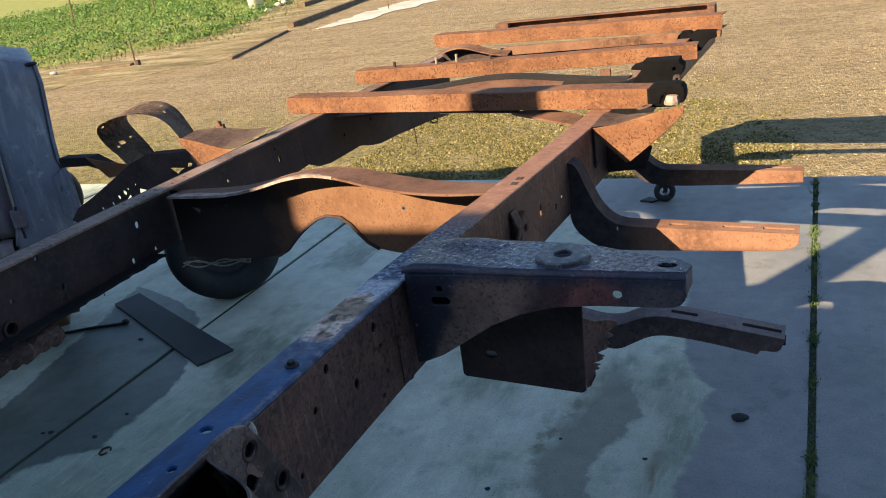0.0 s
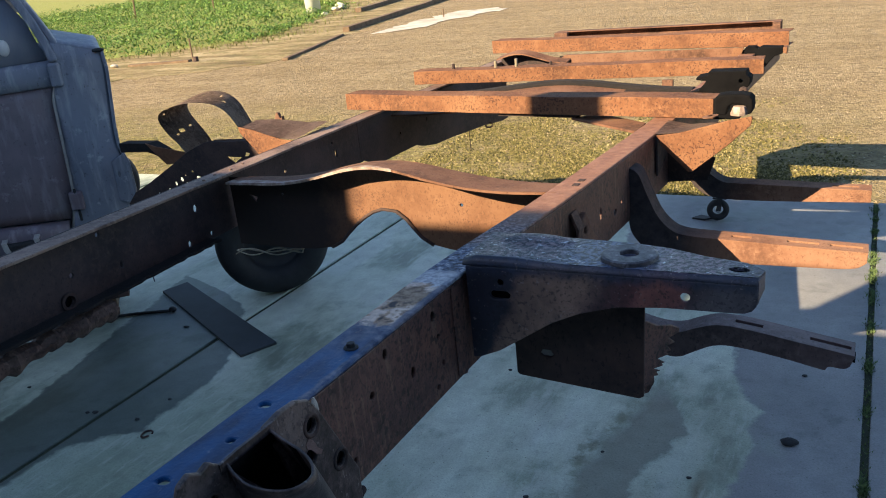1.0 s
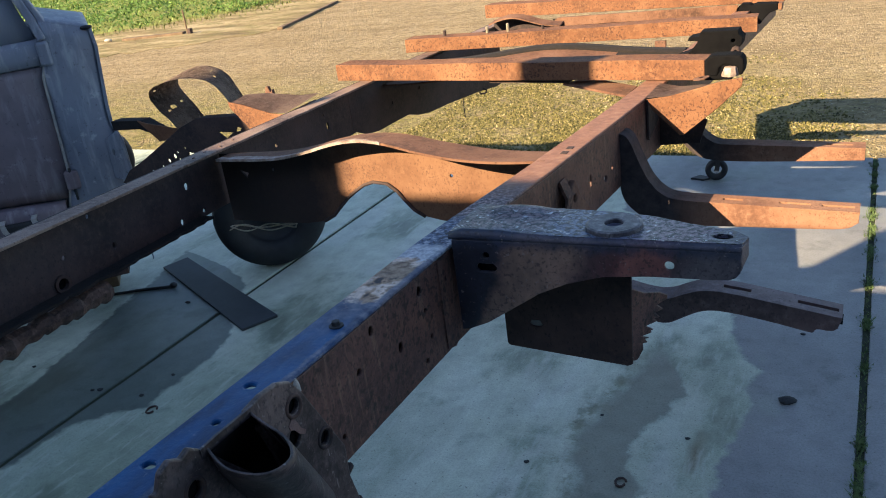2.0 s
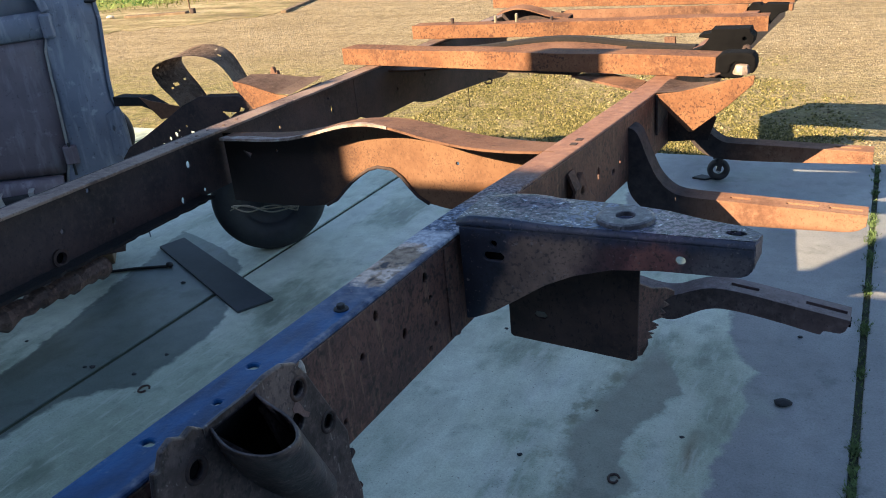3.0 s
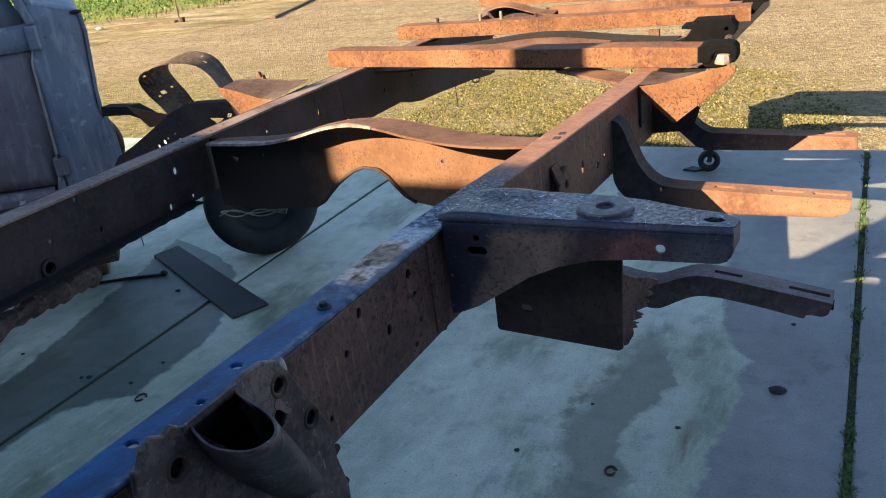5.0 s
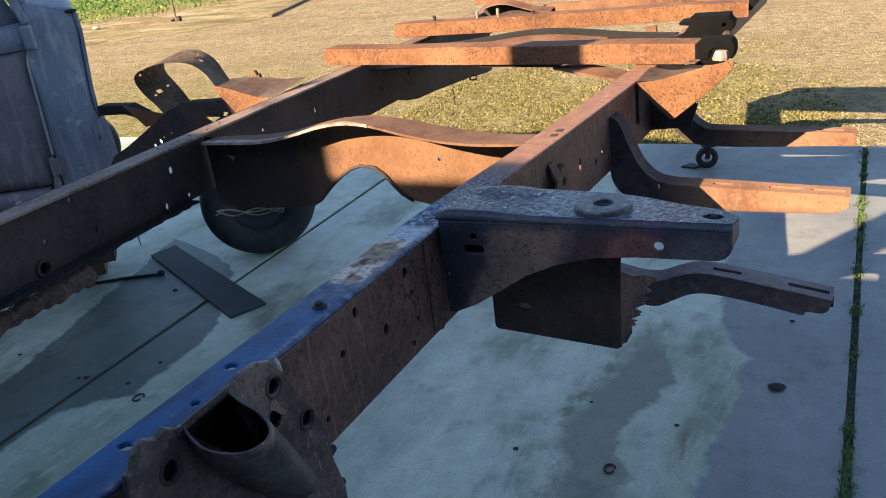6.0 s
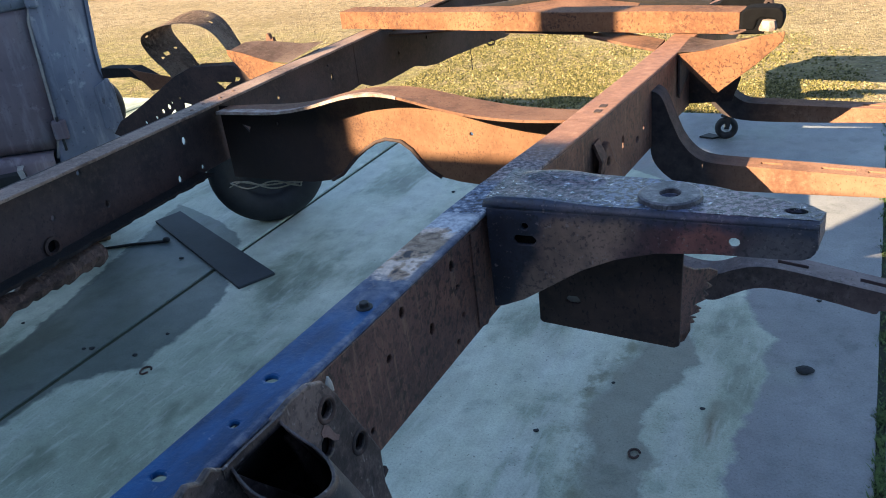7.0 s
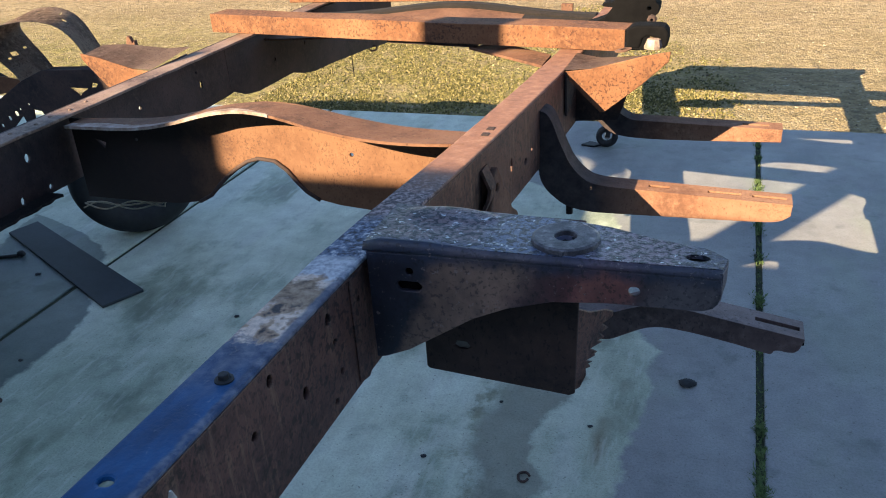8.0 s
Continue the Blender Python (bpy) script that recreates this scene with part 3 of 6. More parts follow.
def sweep(bm, path, radius, n=8, closed=False):
    """A round bar along a list of points."""
    pts = [Vector(p) for p in path]
    rings, up = [], Vector((0, 0, 1))
    for i, p in enumerate(pts):
        a = pts[i - 1] if i or closed else p
        b = pts[(i + 1) % len(pts)] if i < len(pts) - 1 or closed else p
        d = (b - a).normalized()
        s = d.cross(up if abs(d.z) < 0.95 else Vector((1, 0, 0))).normalized()
        t = s.cross(d)
        r = radius[i] if hasattr(radius, "__len__") else radius
        rings.append([bm.verts.new(p + r * (math.cos(2 * math.pi * k / n) * s + math.sin(2 * math.pi * k / n) * t)) for k in range(n)])
    m = len(rings)
    for i in range(m if closed else m - 1):
        for k in range(n):
            bm.faces.new((rings[i][k], rings[i][(k + 1) % n], rings[(i + 1) % m][(k + 1) % n], rings[(i + 1) % m][k]))
    if not closed:
        bm.faces.new(rings[0])
        bm.faces.new(rings[-1][::-1])


def strip(bm, path, across, thick):
    """A flat strap along points, wide in the direction across, with a thickness."""
    pts = [Vector(p) for p in path]
    w = Vector(across)
    rows = []
    for i, p in enumerate(pts):
        d = (pts[min(i + 1, len(pts) - 1)] - pts[max(i - 1, 0)]).normalized()
        nrm = d.cross(w).normalized() * thick / 2
        rows.append([bm.verts.new(p + s * w / 2 + q * nrm) for s, q in ((-1, -1), (1, -1), (1, 1), (-1, 1))])
    for a, b in zip(rows, rows[1:]):
        for k in range(4):
            bm.faces.new((a[k], a[(k + 1) % 4], b[(k + 1) % 4], b[k]))
    bm.faces.new(rows[0][::-1])
    bm.faces.new(rows[-1])


def lathe(bm, profile, place, n=24):
    """Turn (radius, height) pairs round an axis; place(x, y, h) sets it in the world."""
    rows = []
    for r, h in profile:
        rows.append([bm.verts.new(Vector(place(r * math.cos(2 * math.pi * k / n), r * math.sin(2 * math.pi * k / n), h))) for k in range(n)])
    for a, b in zip(rows, rows[1:]):
        for k in range(n):
            bm.faces.new((a[k], a[(k + 1) % n], b[(k + 1) % n], b[k]))
    return rows


def rounded(pts, times=2):
    """Cut the corners of an open line, its ends kept."""
    for _ in range(times):
        out = [pts[0]]
        for p, q in zip(pts, pts[1:]):
            out += [tuple(0.75 * a + 0.25 * b for a, b in zip(p, q)), tuple(0.25 * a + 0.75 * b for a, b in zip(p, q))]
        pts = out + [pts[-1]]
    return pts


def ease(a, b, n):
    return [a + (b - a) * i / (n - 1) for i in range(n)]


# ---- ground, slab ----
EDGE = 5.65
JOINTS = (-12.1, -9.57, -7.035, -4.5, -1.967, 0.567, 3.1, 5.635, 8.17)
bm = bmesh.new()
R = 400
gx = sorted({-R, -60, -25, 25, 60, R, *range(-20, 21, 2)})
gy = sorted({-R, -60, -20, -4, 0, 5.655, 60, 120, R, *range(6, 44, 2)})
grid = [[bm.verts.new((x, y, -0.012)) for x in gx] for y in gy]
for r0, r1 in zip(grid, grid[1:]):
    for i in range(len(gx) - 1):
        bm.faces.new((r0[i], r0[i + 1], r1[i + 1], r1[i]))
ground = tagged(part("ground", bm, M["gravel"]), "sunlit pale tan gravel yard with mossy patches", "ground", kind="structure")

slab = thing("pavement", "weathered grey concrete slab with stains and open joints", "pavement", kind="structure")
bm = bmesh.new()
box(bm, JOINTS[0], JOINTS[-1], -3.9, EDGE - 0.02, -0.06, -0.008)
part("joint_filler", bm, M["joint"], slab)
for i, (a, b) in enumerate(zip(JOINTS, JOINTS[1:])):
    ga = 0.011 if a == 0.567 else 0.012
    gb = 0.011 if b == 0.567 else 0.012
    bm = bmesh.new()
    box(bm, a + ga, b - gb, -3.9, EDGE, -0.10, 0.0)
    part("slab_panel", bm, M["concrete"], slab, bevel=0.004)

# weeds in the open joint
bm = bmesh.new()
rng = random.Random(5)
tufts = [(rng.uniform(1.6, 5.6), rng.uniform(0.3, 1.0)) for _ in range(34)]
for k in range(3200):
    if k % 5 == 0:
        y, big = rng.uniform(1.6, 5.62), 0.35
    else:
        y, big = tufts[k % 34]
        y += rng.gauss(0, 0.03 * big)
    x = 0.567 + rng.gauss(0, 0.005 + 0.007 * big)
    h = rng.uniform(0.003, 0.014) * (0.3 + big)
    a = rng.uniform(0, 6.28)
    lean = rng.uniform(0.004, 0.026) * (0.2 + big)
    dx, dy = math.cos(a), math.sin(a)
    w = rng.uniform(0.0015, 0.004)
    p0 = (x - dy * w, y + dx * w, -0.004)
    p1 = (x + dy * w, y - dx * w, -0.004)
    p2 = (x + dx * lean, y + dy * lean, max(0.003, h))
    bm.faces.new([bm.verts.new(p) for p in (p0, p1, p2)])
tagged(part("joint_weeds", bm, M["moss"]), "small green weeds growing in the open slab joint", "weeds", kind="stuff")

# ---- truck frame ----
chassis = thing("truck_chassis", "bare rusted vintage truck chassis frame with brackets, on stands", "chassis")


def ztop(y):
    return 1.08 - 0.028 * (y - 1.6)


def xleft(y):
    return -0.77 - 0.077 * (y - 1.83)


FLANGE, WALL, DEEP = 0.056, 0.006, 0.15


def web_x(side, y):
    if side < 0:
        return xleft(y) - FLANGE
    return 0.02 + float(np.interp(y, (1.9, 2.2, 2.4, 2.6, 2.8, 3.0, 3.1, 5.1), (0.0, 0.022, 0.032, 0.041, 0.049, 0.055, 0.057, 0.098)))


def low(y):
    return DEEP - (0.03 * min(1, max(0, (y - 3.0) / 0.6)))


def rail_web(side, y0, y1, holes, ragged=0.0):
    bm = bmesh.new()
    ys = ease(y0, y1, 60)
    rr = random.Random(3)
    outline = [(y, -WALL if side > 0 else 0.0) for y in ys] + [(y, -low(y) + ragged * rr.random()) for y in reversed(ys)]
    plate(bm, outline, lambda u, v, w: (web_x(side, u) - side * w, u, ztop(u) + v), WALL, holes)
    return bm


def rail_flange(side, y0, y1, drop, holes=(), n=40, wear=0.0, wide=FLANGE):
    bm = bmesh.new()
    ys = ease(y0, y1, n)
    rr = random.Random(8)
    a = [(-0.0006 if side > 0 and not drop else WALL - 0.001, y) for y in ys]
    b = [(wide - wear * rr.random(), y) for y in reversed(ys)]
    plate(bm, a + b, lambda u, v, w: (web_x(side, v) - side * u, v, ztop(v) - w - drop * (low(v) - WALL)), WALL, holes)
    return bm


R_HOLES = [ring(1.761, -0.027, 0.005, 10, 0.008), ring(1.638, -0.024, 0.005, 10, 0.007), ring(1.697, -0.078, 0.0055, 10, 0.008), ring(1.770, -0.06, 0.004, 8),
           ring(1.778, -0.103, 0.004, 8), ring(1.757, -0.131, 0.004, 8), ring(2.502, -0.102, 0.009, 8, 0.007), ring(2.414, -0.080, 0.006, 8, 0.014),
           ring(2.546, -0.092, 0.005, 8), ring(1.55, -0.118, 0.004, 8), ring(1.60, -0.06, 0.005, 8)]
rail_r = part("rail", rail_web(1, 0.75, 5.05, R_HOLES), M["rail"], chassis, "outer rail with rust-brown web", bevel=0.0018)
part("top_flange", rail_flange(1, 0.75, 5.05, 0, [[(0.02 - x, y) for x, y in ring(*h)][::-1] for h in ((-0.014, 1.459, 0.0065, 12, 0.005), (-0.002, 1.392, 0.004, 10), (-0.016, 1.318, 0.0065, 12, 0.005))]),
     M["rail_top"], rail_r, "flange with bright blue paint giving way to flaking rust", bevel=0.0028)
part("lower_flange", rail_flange(1, 0.75, 5.05, 1, (), 40, 0.0, 0.03), M["rail"], rail_r)
bm = bmesh.new()
plate(bm, [(1.2, -0.008), (1.95, -0.008), (1.95, -0.142), (1.2, -0.142)], lambda u, v, w: (-0.004 - w, u, ztop(u) + v), 0.004)
part("liner", bm, M["rust_dark"], rail_r)
L_HOLES = [ring(2.244, -0.063, 0.007, 10, 0.009), ring(2.203, -0.136, 0.006, 8, 0.008), ring(2.283, -0.136, 0.0055, 8), ring(1.994, -0.109, 0.006, 8, 0.008),
           ring(2.895, -0.085, 0.006, 8, 0.012), ring(3.228, -0.1, 0.005, 8), ring(1.844, -0.13, 0.012, 12), ring(1.867, -0.085, 0.005, 8),
           ring(1.95, -0.03, 0.005, 8), ring(2.62, -0.07, 0.005, 8), ring(2.88, -0.05, 0.004, 8), ring(2.50, -0.1, 0.006, 8)]
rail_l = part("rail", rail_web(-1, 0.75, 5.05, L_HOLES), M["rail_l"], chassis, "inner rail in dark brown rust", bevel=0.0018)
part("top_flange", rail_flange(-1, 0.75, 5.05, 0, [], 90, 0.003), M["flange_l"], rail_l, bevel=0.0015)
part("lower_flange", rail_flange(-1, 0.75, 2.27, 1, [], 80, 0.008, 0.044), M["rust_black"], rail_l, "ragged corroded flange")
# rim of the large hole
bm = bmesh.new()
lathe(bm, [(0.012, 0.0), (0.012, 0.006), (0.018, 0.006), (0.018, 0.0)], lambda x, y, h: (xleft(1.844) - FLANGE + WALL + h, 1.844 + x, ztop(1.844) - 0.13 + y), 18)
part("hole_rim", bm, M["rust_dark"], rail_l)
# near-black sheet in place of the shade inside the hole
bm = bmesh.new()
box(bm, xleft(1.844) - FLANGE - 0.006, xleft(1.844) - FLANGE - 0.003, 1.825, 1.863, ztop(1.844) - 0.15, ztop(1.844) - 0.11)
part("hole_back", bm, M["void"], rail_l)

# slots in the top flange beside the crossmember
for y in (2.337, 2.37):
    bm = bmesh.new()
    box(bm, 0.024, 0.036, y - 0.008, y + 0.008, ztop(y) - 0.002, ztop(y) + 0.0012)
    part("rivet_slot", bm, M["rust_dark"], rail_r)


def rivet(x, y, z, r, parent, axis="z", material="rust"):
    bm = bmesh.new()
    put = {"z": lambda a, b, h: (x + a, y + b, z + h), "x": lambda a, b, h: (x + h, y + a, z + b), "y": lambda a, b, h: (x + a, y - h, z + b)}[axis]
    rows = lathe(bm, [(r, -0.001), (r * 0.9, r * 0.35), (r * 0.5, r * 0.6)], put, 10)
    bm.faces.new(rows[-1])
    return part("rivet", bm, M[material], parent, smooth=True)


for k, y in enumerate((2.2, 2.26, 2.31, 2.36, 2.42)):
    rivet(xleft(y) - 0.03 + 0.008 * (k % 2), y, ztop(y), 0.0045, rail_l, "z", "flange_l")

# flange bolt in the blue paint
bm = bmesh.new()
rows = lathe(bm, [(0.0065, 0.0), (0.006, 0.002), (0.0054, 0.002), (0.0054, 0.0062), (0.0044, 0.007)], lambda x, y, h: (0.0 + x, 1.6 + y, 1.08 + h), 6)
bm.faces.new(rows[-1])
rows = lathe(bm, [(0.0088, 0.0), (0.0088, 0.0016), (0.006, 0.0022)], lambda x, y, h: (0.0 + x, 1.6 + y, 1.08 + h), 18)
part("flange_bolt", bm, M["black"], rail_r, "dark hexagon flange bolt", bevel=0.0006)


# arched crossmember
def hump(x, c, w):
    return math.exp(-((x - c) / w) ** 2)


def brow(x):
    return 1.048 + 0.012 * min(1, max(0, (x + 0.8) / 0.3)) + 0.038 * hump(x, -0.38, 0.17)


def overhang(x):
    """The flange narrows towards its worn end."""
    return 0.045 * min(1, max(0, (-0.26 - x) / 0.25))


cross = new("crossmember")
cross.parent = chassis
tagged(cross, "arched pressed-steel crossmember in orange rust")
bm = bmesh.new()
crown = [(x, brow(x) - 0.0115) for x in ease(-0.855, 0.01, 26)]
arch = [(0.01, 0.89), (-0.2, 0.888), (-0.27, 0.893), (-0.31, 0.9), (-0.336, 0.915), (-0.355, 0.935), (-0.372, 0.956), (-0.396, 0.973), (-0.43, 0.976), (-0.456, 0.968),
        (-0.481, 0.953), (-0.505, 0.935), (-0.527, 0.915), (-0.55, 0.892), (-0.58, 0.876), (-0.63, 0.868), (-0.7, 0.866), (-0.855, 0.866)]
plate(bm, crown + arch, lambda u, v, w: (u, 2.372 + w + 0.006 * hump(u, -0.43, 0.14), v), 0.006,
      [[(-0.80, 0.996), (-0.776, 0.99), (-0.782, 0.978)], ring(-0.234, 0.995, 0.004, 8), ring(-0.07, 0.985, 0.004, 8), ring(-0.70, 1.0, 0.003, 8)])
part("web", bm, M["cross_web"], cross, "orange rust, shade painted in black towards one end", bevel=0.0015)
bm = bmesh.new()
lip = [(u, 2.372, v) for u, v in arch[3:15]]
sweep(bm, [(u, 2.374, v) for u, _, v in lip], 0.004, 8)
part("rolled_lip", bm, M["rust_dark"], cross, smooth=True)
bm = bmesh.new()
rows = []
for x in ease(-0.815, 0.01, 40):
    z = brow(x) + 0.001 * math.sin(23 * x)
    back = overhang(x)
    yf = 2.272 + 0.008 * math.sin(11 * x) + 0.01 * math.sin(5 * x + 1) + back
    sag = 0.001 * math.sin(17 * x + 2) - 0.16 * back
    dip = 0.008
    rows.append([bm.verts.new(p) for p in ((x, yf, z + sag), (x, 2.368, z - dip), (x, 2.368, z - 0.005 - dip), (x, yf, z - 0.005 + sag))])
for a, b in zip(rows, rows[1:]):
    for k in range(4):
        bm.faces.new((a[k], a[(k + 1) % 4], b[(k + 1) % 4], b[k]))
bm.faces.new(rows[0])
bm.faces.new(rows[-1][::-1])
part("flange", bm, M["rust_orange"], cross, "bent flange, pale and worn along its edge")
bm = bmesh.new()
rows = []
for x in ease(-0.81, -0.34, 26):
    wide = 0.003 + 0.027 * min(1, (-0.335 - x) / 0.17) * (0.85 + 0.15 * math.sin(41 * x))
    y0 = 2.2705 + 0.008 * math.sin(11 * x) + 0.01 * math.sin(5 * x + 1) + overhang(x)
    z = brow(x) + 0.001 * math.sin(23 * x) + 0.001 * math.sin(17 * x + 2) - 0.16 * overhang(x)
    rows.append([bm.verts.new(p) for p in ((x, y0, z + 0.0012), (x, y0 + wide, z + 0.0012 - 0.06 * wide), (x, y0 + wide, z - 0.003), (x, y0, z - 0.0046))])
for a, b in zip(rows, rows[1:]):
    for k in range(4):
        bm.faces.new((a[k], a[(k + 1) % 4], b[(k + 1) % 4], b[k]))
bm.faces.new(rows[0])
bm.faces.new(rows[-1][::-1])
part("worn_edge", bm, M["scale"], cross)
# side bracket with a round pad
side = new("side_bracket")
side.parent = chassis
tagged(side, "pressed mounting bracket with chipped dark paint")
def front_y(x):
    return 1.852 + 0.03 * x


bm = bmesh.new()
face = [(0.028, 1.0855), (0.12, 1.0865), (0.25, 1.0865), (0.411, 1.0865), (0.412, 1.068), (0.410, 1.059), (0.405, 1.0525), (0.397, 1.049), (0.385, 1.048), (0.30, 1.047), (0.24, 1.042), (0.19, 1.028), (0.15, 1.010), (0.11, 0.984),
        (0.07, 0.958), (0.04, 0.945), (0.028, 0.943)]
slot = [(0.062, 1.043), (0.066, 1.039), (0.088, 1.039), (0.092, 1.043), (0.092, 1.047), (0.088, 1.051), (0.066, 1.051), (0.062, 1.047)]
plate(bm, face, lambda u, v, w: (u, front_y(u) + w, v), 0.006, [ring(0.326, 1.064, 0.0062, 14), slot, ring(0.078, 1.064, 0.0048, 10)])
part("cheek", bm, M["primer"], side, bevel=0.0015)
bm = bmesh.new()
plate(bm, [(0.408, 1.088), (0.408, 1.066), (0.40, 1.060), (0.345, 1.06), (0.345, 1.088)], lambda u, v, w: (u, 1.905 + (0.42 - u) * 0.3 - w, v), 0.004)
plate(bm, [(0.31, 1.088), (0.31, 1.05), (0.16, 1.0), (0.12, 0.965), (0.03, 0.935), (0.03, 1.088)], lambda u, v, w: (u, 1.927 + (0.42 - u) * 0.1 - w, v), 0.005)
# near-black, so the cheek's holes show shade
part("rear_cheek", bm, M["rust_black"], side)
# near-black sheet for the shade seen through the slot
bm = bmesh.new()
box(bm, 0.04, 0.115, 1.864, 1.868, 1.025, 1.075)
part("slot_back", bm, M["void"], side)
# folded corner between cheek and top, carried round the end
bm = bmesh.new()
rim_line = [(x, front_y(x), 0.0, -1.0) for x in ease(0.024, 0.411, 22)]
rows = []
for x, y, nx, ny in rim_line:
    cx, cy = x - 0.009 * nx, y - 0.009 * ny
    swell = 0.0045 * min(1, max(0, (x - 0.026) / 0.012)) * (1 - min(1, max(0, (x - 0.10) / 0.09))) ** 2
    rows.append([bm.verts.new((cx + 0.009 * math.sin(a) * nx, cy + 0.009 * math.sin(a) * ny, 1.0865 + (0.009 + swell) * math.cos(a))) for a in ease(0, math.pi / 2, 7)])
for k, (a, b) in enumerate(zip(rows, rows[1:])):
    for i in range(min(len(a), len(b)) - 1):
        bm.faces.new((a[i], a[i + 1], b[i + 1], b[i]))
bmesh.ops.recalc_face_normals(bm, faces=bm.faces)
bmesh.ops.solidify(bm, geom=bm.faces[:], thickness=0.003)
part("folded_edge", bm, M["primer"], side, "rounded fold with dark navy paint", smooth=True)
bm = bmesh.new()
plate(bm, [(0.0, 0.007), (0.006, 0.011), (0.0265, 0.017), (0.0275, 0.0385), (0.0, 0.0385)], lambda u, v, w: (0.4085 + 0.16 * u + w, 1.866 + u, 1.0545 + v), 0.0035)
part("end_flap", bm, M["primer"], side, "dark painted end flap", bevel=0.001)
bm = bmesh.new()
topo = [(0.024, 1.858), (0.20, 1.864), (0.3995, 1.870), (0.411, 1.8705), (0.416, 1.8935), (0.402, 1.908), (0.392, 1.915), (0.34, 1.928), (0.29, 1.948), (0.24, 1.958), (0.16, 1.962), (0.1, 1.966), (0.024, 1.966)]
plate(bm, topo, lambda u, v, w: (u, v, 1.0957 - w), 0.005, [ring(0.386, 1.891, 0.0125, 14, 0.008), ring(0.246, 1.905, 0.0115, 16)])
part("top_plate", bm, M["chipped"], side, "chipped dark blue painted top")
bm = bmesh.new()
xs = ease(0.034, 0.165, 14)
rows = []
for x in xs:
    s = math.sin(math.pi * (x - 0.034) / 0.131) ** 0.6
    rows.append([bm.verts.new((x, 1.934 + 0.028 * math.sin(a) * (0.55 + 0.45 * s), 1.0935 + 0.011 * s * (0.5 + 0.5 * math.sin(a)) * math.cos(a) ** 0.5)) for a in ease(-1.5, 1.5, 10)])
for a, b in zip(rows, rows[1:]):
    for k in range(9):
        bm.faces.new((a[k], a[k + 1], b[k + 1], b[k]))
part("raised_rib", bm, M["chipped"], side, "worn brown swage", smooth=True)
bm = bmesh.new()
lathe(bm, [(0.0125, 0.0), (0.0125, 0.0055), (0.014, 0.0065), (0.034, 0.0065), (0.0372, 0.005), (0.038, 0.0), (0.0125, 0.0)], lambda x, y, h: (0.246 + x, 1.905 + y, 1.0955 + h), 36)
part("round_pad", bm, M["pad_steel"], side, "round pad with a central hole")
bm = bmesh.new()
plate(bm, [(1.815, 1.066), (1.852, 1.066), (1.852, 0.93), (1.84, 0.922), (1.815, 0.93)], lambda u, v, w: (0.0203 + w, u, v), 0.0018, [ring(1.832, 1.035, 0.004, 8)])
part("back_plate", bm, M["rail"], side, bevel=0.001)

# hanging box plate with torn edge
hang = new("box_plate")
hang.parent = chassis
tagged(hang, "dark rusted hanging plate with a torn lower edge")
bm = bmesh.new()
plate(bm, [(0.056, 1.05), (0.056, 0.876), (0.06, 0.872), (0.245, 0.861), (0.252, 0.865), (0.257, 1.05)], lambda u, v, w: (u, 1.94 + w, v), 0.005,
      [[(0.096, 0.914), (0.102, 0.910), (0.113, 0.910), (0.118, 0.914), (0.113, 0.921), (0.1, 0.921)]])
part("front", bm, M["rust_dark"], hang, bevel=0.0015)
bm = bmesh.new()
plate(bm, [(0.092, 0.905), (0.124, 0.905), (0.124, 0.926), (0.092, 0.926)], lambda u, v, w: (u, 1.9465 + w, v), 0.003)
part("hole_back", bm, M["bead"], hang)
rr = random.Random(2)
torn = [(0.252, 0.985), (0.268, 0.966), (0.287, 0.953), (0.298, 0.940), (0.298, 0.934)]
k = 0.0
while k < 1.0:
    bite = 0.002 + 0.011 * rr.random() ** 1.6
    torn.append((0.296 - 0.036 * k - bite, 0.931 - 0.055 * k + 0.3 * bite))
    k += 0.03 + 0.10 * rr.random()
    torn.append((0.296 - 0.036 * k + 0.0025 * rr.random(), 0.929 - 0.055 * k - 0.003 * rr.random()))
    k += 0.012 + 0.05 * rr.random()
torn += [(0.252, 0.868)]
bm = bmesh.new()
plate(bm, torn, lambda u, v, w: (0.252 + 0.72 * (u - 0.252), 1.945 + 1.7 * (u - 0.252) + w, v), 0.003)
part("torn_side", bm, M["rail"], hang, "flaking torn side sheet")
bm = bmesh.new()
box(bm, 0.021, 0.243, 1.947, 2.06, 1.044, 1.049)
part("lid", bm, M["rust_dark"], hang)


